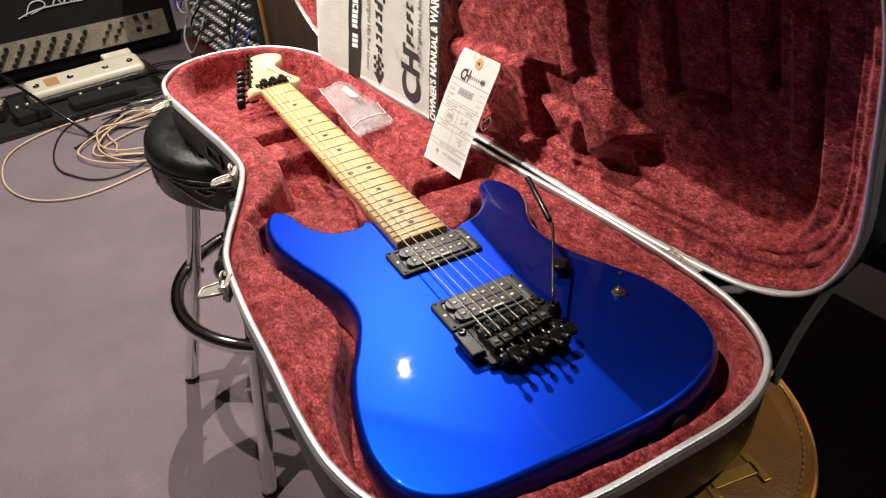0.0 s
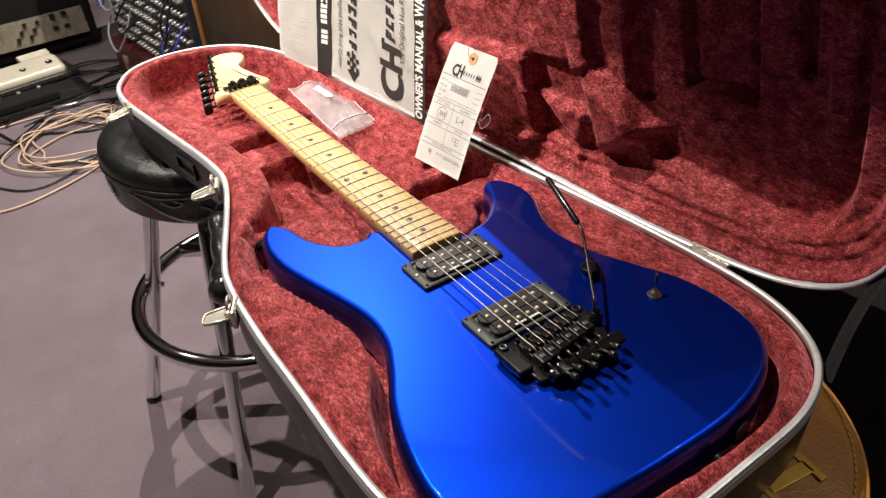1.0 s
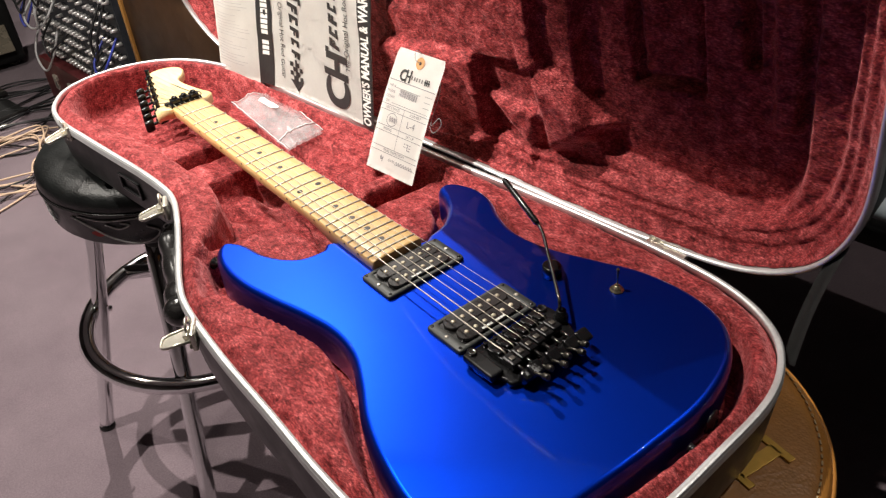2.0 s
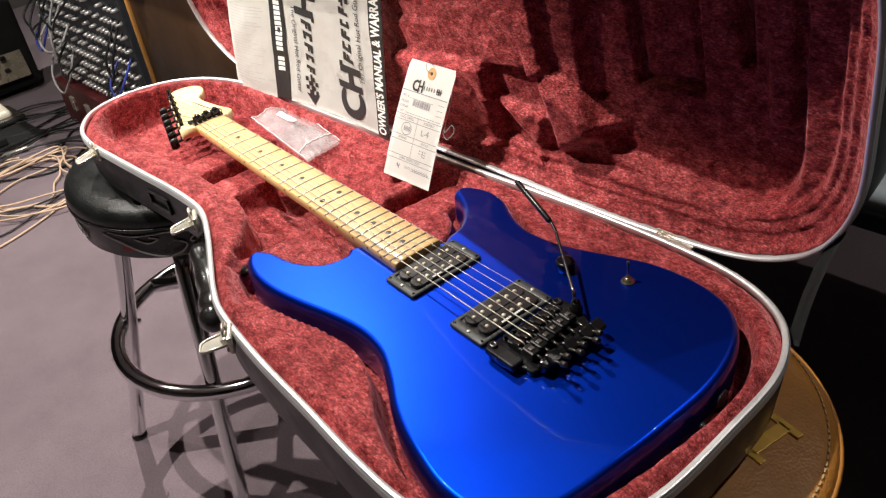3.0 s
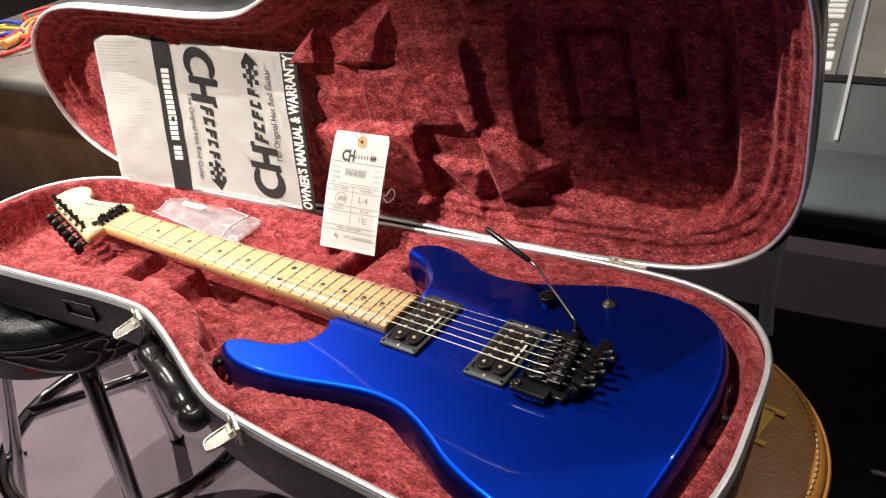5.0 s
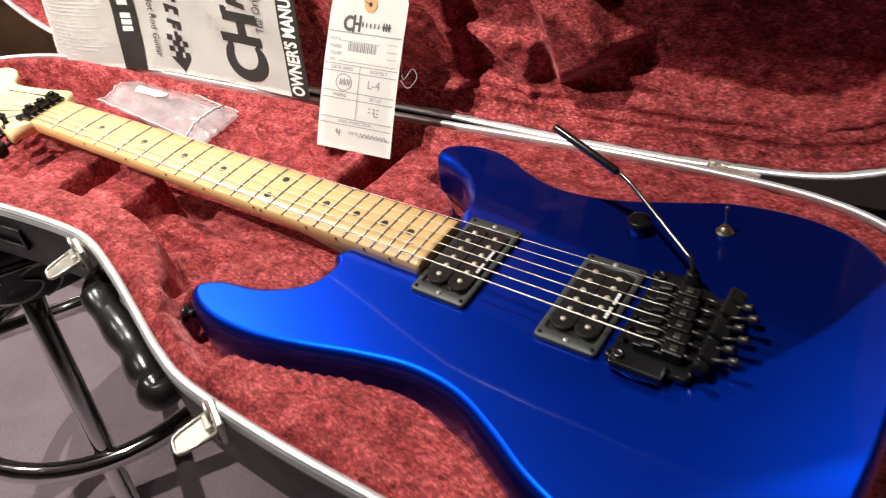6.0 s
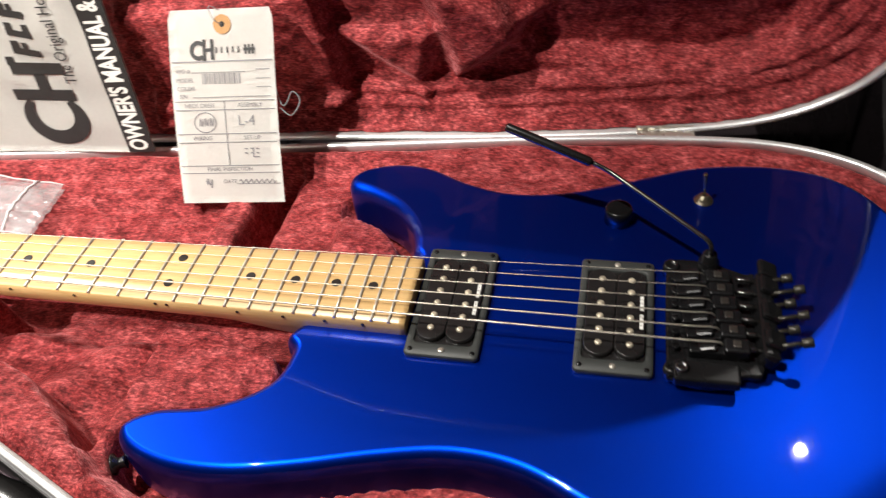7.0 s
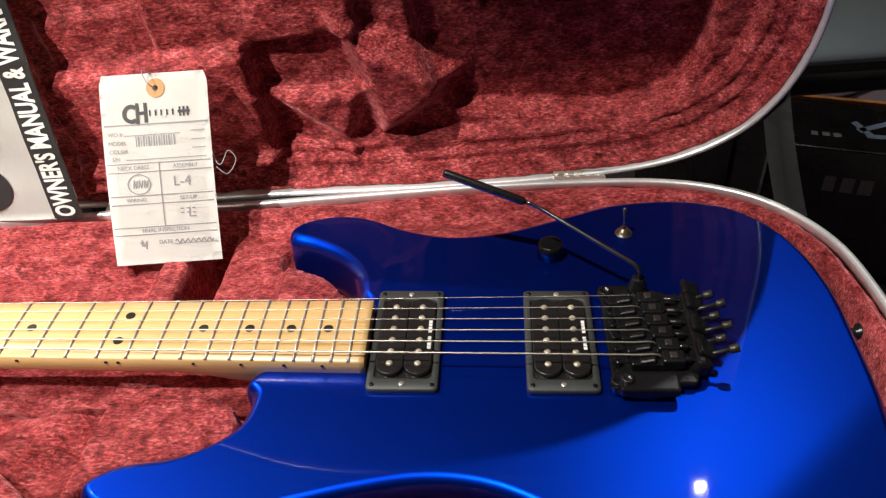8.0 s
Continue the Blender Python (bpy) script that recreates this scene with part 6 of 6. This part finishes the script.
def pedal(x, y, turn, size, material, label):
    ob = thing("effects_pedal", (x, y, 0.0), label, "effects pedal", "pedals on the carpet")
    m = Matrix.Translation((x, y, 0.0128)) @ Matrix.Rotation(radians(turn), 4, "Z")
    bm = bmesh.new()
    box(bm, size, m @ Matrix.Translation((0, 0, size[2] / 2)), 0.006)
    part("housing", fixed(bm), material, ob)
    for k in (-0.3, 0.0, 0.3):
        bm = bmesh.new()
        turned(bm, [(0.008, 0.0), (0.007, 0.012), (0.004, 0.013)], m @ Vector((k * size[0], size[1] * 0.25, size[2])), 12)
        part("knob", bm, NICKEL, ob)


pedal(-0.40, 2.76, 12, (0.12, 0.10, 0.04), AMP_BLACK, "small black effects pedal among cables")
pedal(-0.56, 2.86, -10, (0.16, 0.13, 0.05), BLACK_PLASTIC, "black effects pedal with bright knobs")
pedal(-0.14, 2.77, 5, (0.24, 0.10, 0.03), AMP_BLACK, "flat dark pedal on the carpet")

# cables on the carpet
def coil(cx, cy, turns, r0, r1, squash, z0, seed):
    r4 = random.Random(seed)
    pts = []
    for k in range(int(turns * 8)):
        a = 2 * math.pi * k / 8
        r = r0 + (r1 - r0) * r4.random()
        pts.append((cx + r * math.cos(a) * squash + r4.uniform(-0.02, 0.02), cy + r * math.sin(a) + r4.uniform(-0.02, 0.02), z0 + 0.006 * (k // 8 % 4)))
    return pts


cable("instrument_cable", [(-0.02, 2.60, 0.006), (-0.12, 2.64, 0.006), (-0.34, 2.62, 0.006), (-0.50, 2.50, 0.006), (-0.535, 2.28, 0.006), (-0.47, 2.10, 0.006), (-0.33, 2.02, 0.006), (-0.15, 2.06, 0.006), (0.02, 2.16, 0.006)] + coil(-0.02, 2.30, 3.2, 0.13, 0.22, 1.0, 0.008, 3), 0.0032, CABLE_TAN, "tan instrument cable looped on the carpet", group="cables on the carpet")
cable("instrument_cable", coil(-0.06, 2.34, 3.4, 0.09, 0.24, 1.0, 0.012, 8), 0.0032, CABLE_TAN, "tan instrument cable coiled on the carpet", group="cables on the carpet")
cable("instrument_cable", [(-0.12, 2.74, 0.006), (-0.30, 2.60, 0.006), (-0.37, 2.38, 0.006), (-0.34, 2.20, 0.006), (-0.18, 2.10, 0.006)] + coil(0.0, 2.36, 1.6, 0.16, 0.26, 1.0, 0.016, 5), 0.0030, CABLE_BLACK, "black instrument cable tangled on the carpet", group="cables on the carpet")
for k in range(16):
    r5 = random.Random(30 + k)
    x, y = 0.05 + 0.05 * k % 0.3, 2.45 + 0.04 * k
    pts = [(x - 0.35 + 0.18 * i + r5.uniform(-0.05, 0.05), y + r5.uniform(-0.13, 0.13), 0.006 + 0.004 * (k % 3)) for i in range(6)]
    cable("instrument_cable", pts, 0.0034, CABLE_BLACK, "black cable tangled on the carpet", group="cables on the carpet")
bm = bmesh.new()
tube(bm, [(-0.06, 2.66, 0.010), (0.02, 2.65, 0.010), (0.026, 2.65, 0.010), (0.05, 2.648, 0.010)], [0.007, 0.007, 0.003, 0.003], 10)
tagged(part("jack_plug", fixed(bm), NICKEL), "bright metal jack plug lying on the carpet", "plug")
bm = bmesh.new()
tube(bm, [(-0.52, 3.00, 0.20), (-0.22, 2.44, 0.006)], 0.006, 8)
tagged(part("stand_leg", fixed(bm), BLACK_METAL), "thin dark metal stand leg reaching to the carpet", "stand")

# ---- carton and cables under the console ----


def carton():
    """A printed black carton under the console: its lid edged in orange, with plain printed shapes."""
    along, deep = Vector((-0.24, -0.97, 0)).normalized(), Vector((0.97, -0.24, 0)).normalized()
    corner = Vector((0.95, -0.425, 0.0))
    m3 = Matrix((along, deep, Vector((0, 0, 1)))).transposed()
    at = lambda a, d, z: corner + along * a + deep * d + Vector((0, 0, z))
    ob = thing("carton", at(0.2, 0.09, 0.0), "glossy black printed carton with an orange edge on the carpet", "box")
    bm = bmesh.new()
    box(bm, (0.42, 0.185, 0.30), place(m3, at(0.21, 0.0925, 0.15)), 0.003)
    body_ = part("body", fixed(bm), BLACK_PLASTIC, ob)
    for size, where in (((0.425, 0.010, 0.008), at(0.21, 0.186, 0.303)), ((0.008, 0.185, 0.008), at(-0.001, 0.093, 0.303))):
        bm = bmesh.new()
        box(bm, size, place(m3, where), 0.001)
        part("edge_strip", fixed(bm), CABLE_ORANGE, body_, "orange edge strip")
    for k, wide in enumerate((0.020, 0.022, 0.024)):
        bm = bmesh.new()
        box(bm, (wide, 0.001, 0.033), place(m3, at(0.115 + 0.032 * k, -0.0008, 0.225)), 0.0003)
        part("grey_bar", fixed(bm), GREY_INK, body_)
        bm = bmesh.new()
        box(bm, (wide * 0.6, 0.014, 0.001), place(m3, at(0.075 + 0.020 * k, 0.050, 0.3006)), 0.0003)
        part("grey_bar", fixed(bm), GREY_INK, body_)
    for a_, d_, long_, turn_ in ((0.19, 0.10, 0.09, 35), (0.16, 0.085, 0.05, -60), (0.22, 0.06, 0.11, 2)):
        bm = bmesh.new()
        box(bm, (long_, 0.014, 0.0012), place(m3 @ Matrix.Rotation(radians(turn_), 3, "Z"), at(a_, d_, 0.3007)), 0.0004)
        part("printed_shape", fixed(bm), PRINT_BLUE, body_, "pale blue printed shape")


carton()

for k in range(4):
    r6 = random.Random(50 + k)
    pts = [(1.62 + 0.05 * k + r6.uniform(-0.05, 0.05), -0.62 - 0.12 * i + r6.uniform(-0.04, 0.04), 0.006 + 0.004 * k) for i in range(6)]
    cable("loose_cable", pts, 0.0045, CABLE_BLACK, "black cable lying under the console", group="cables under the console")
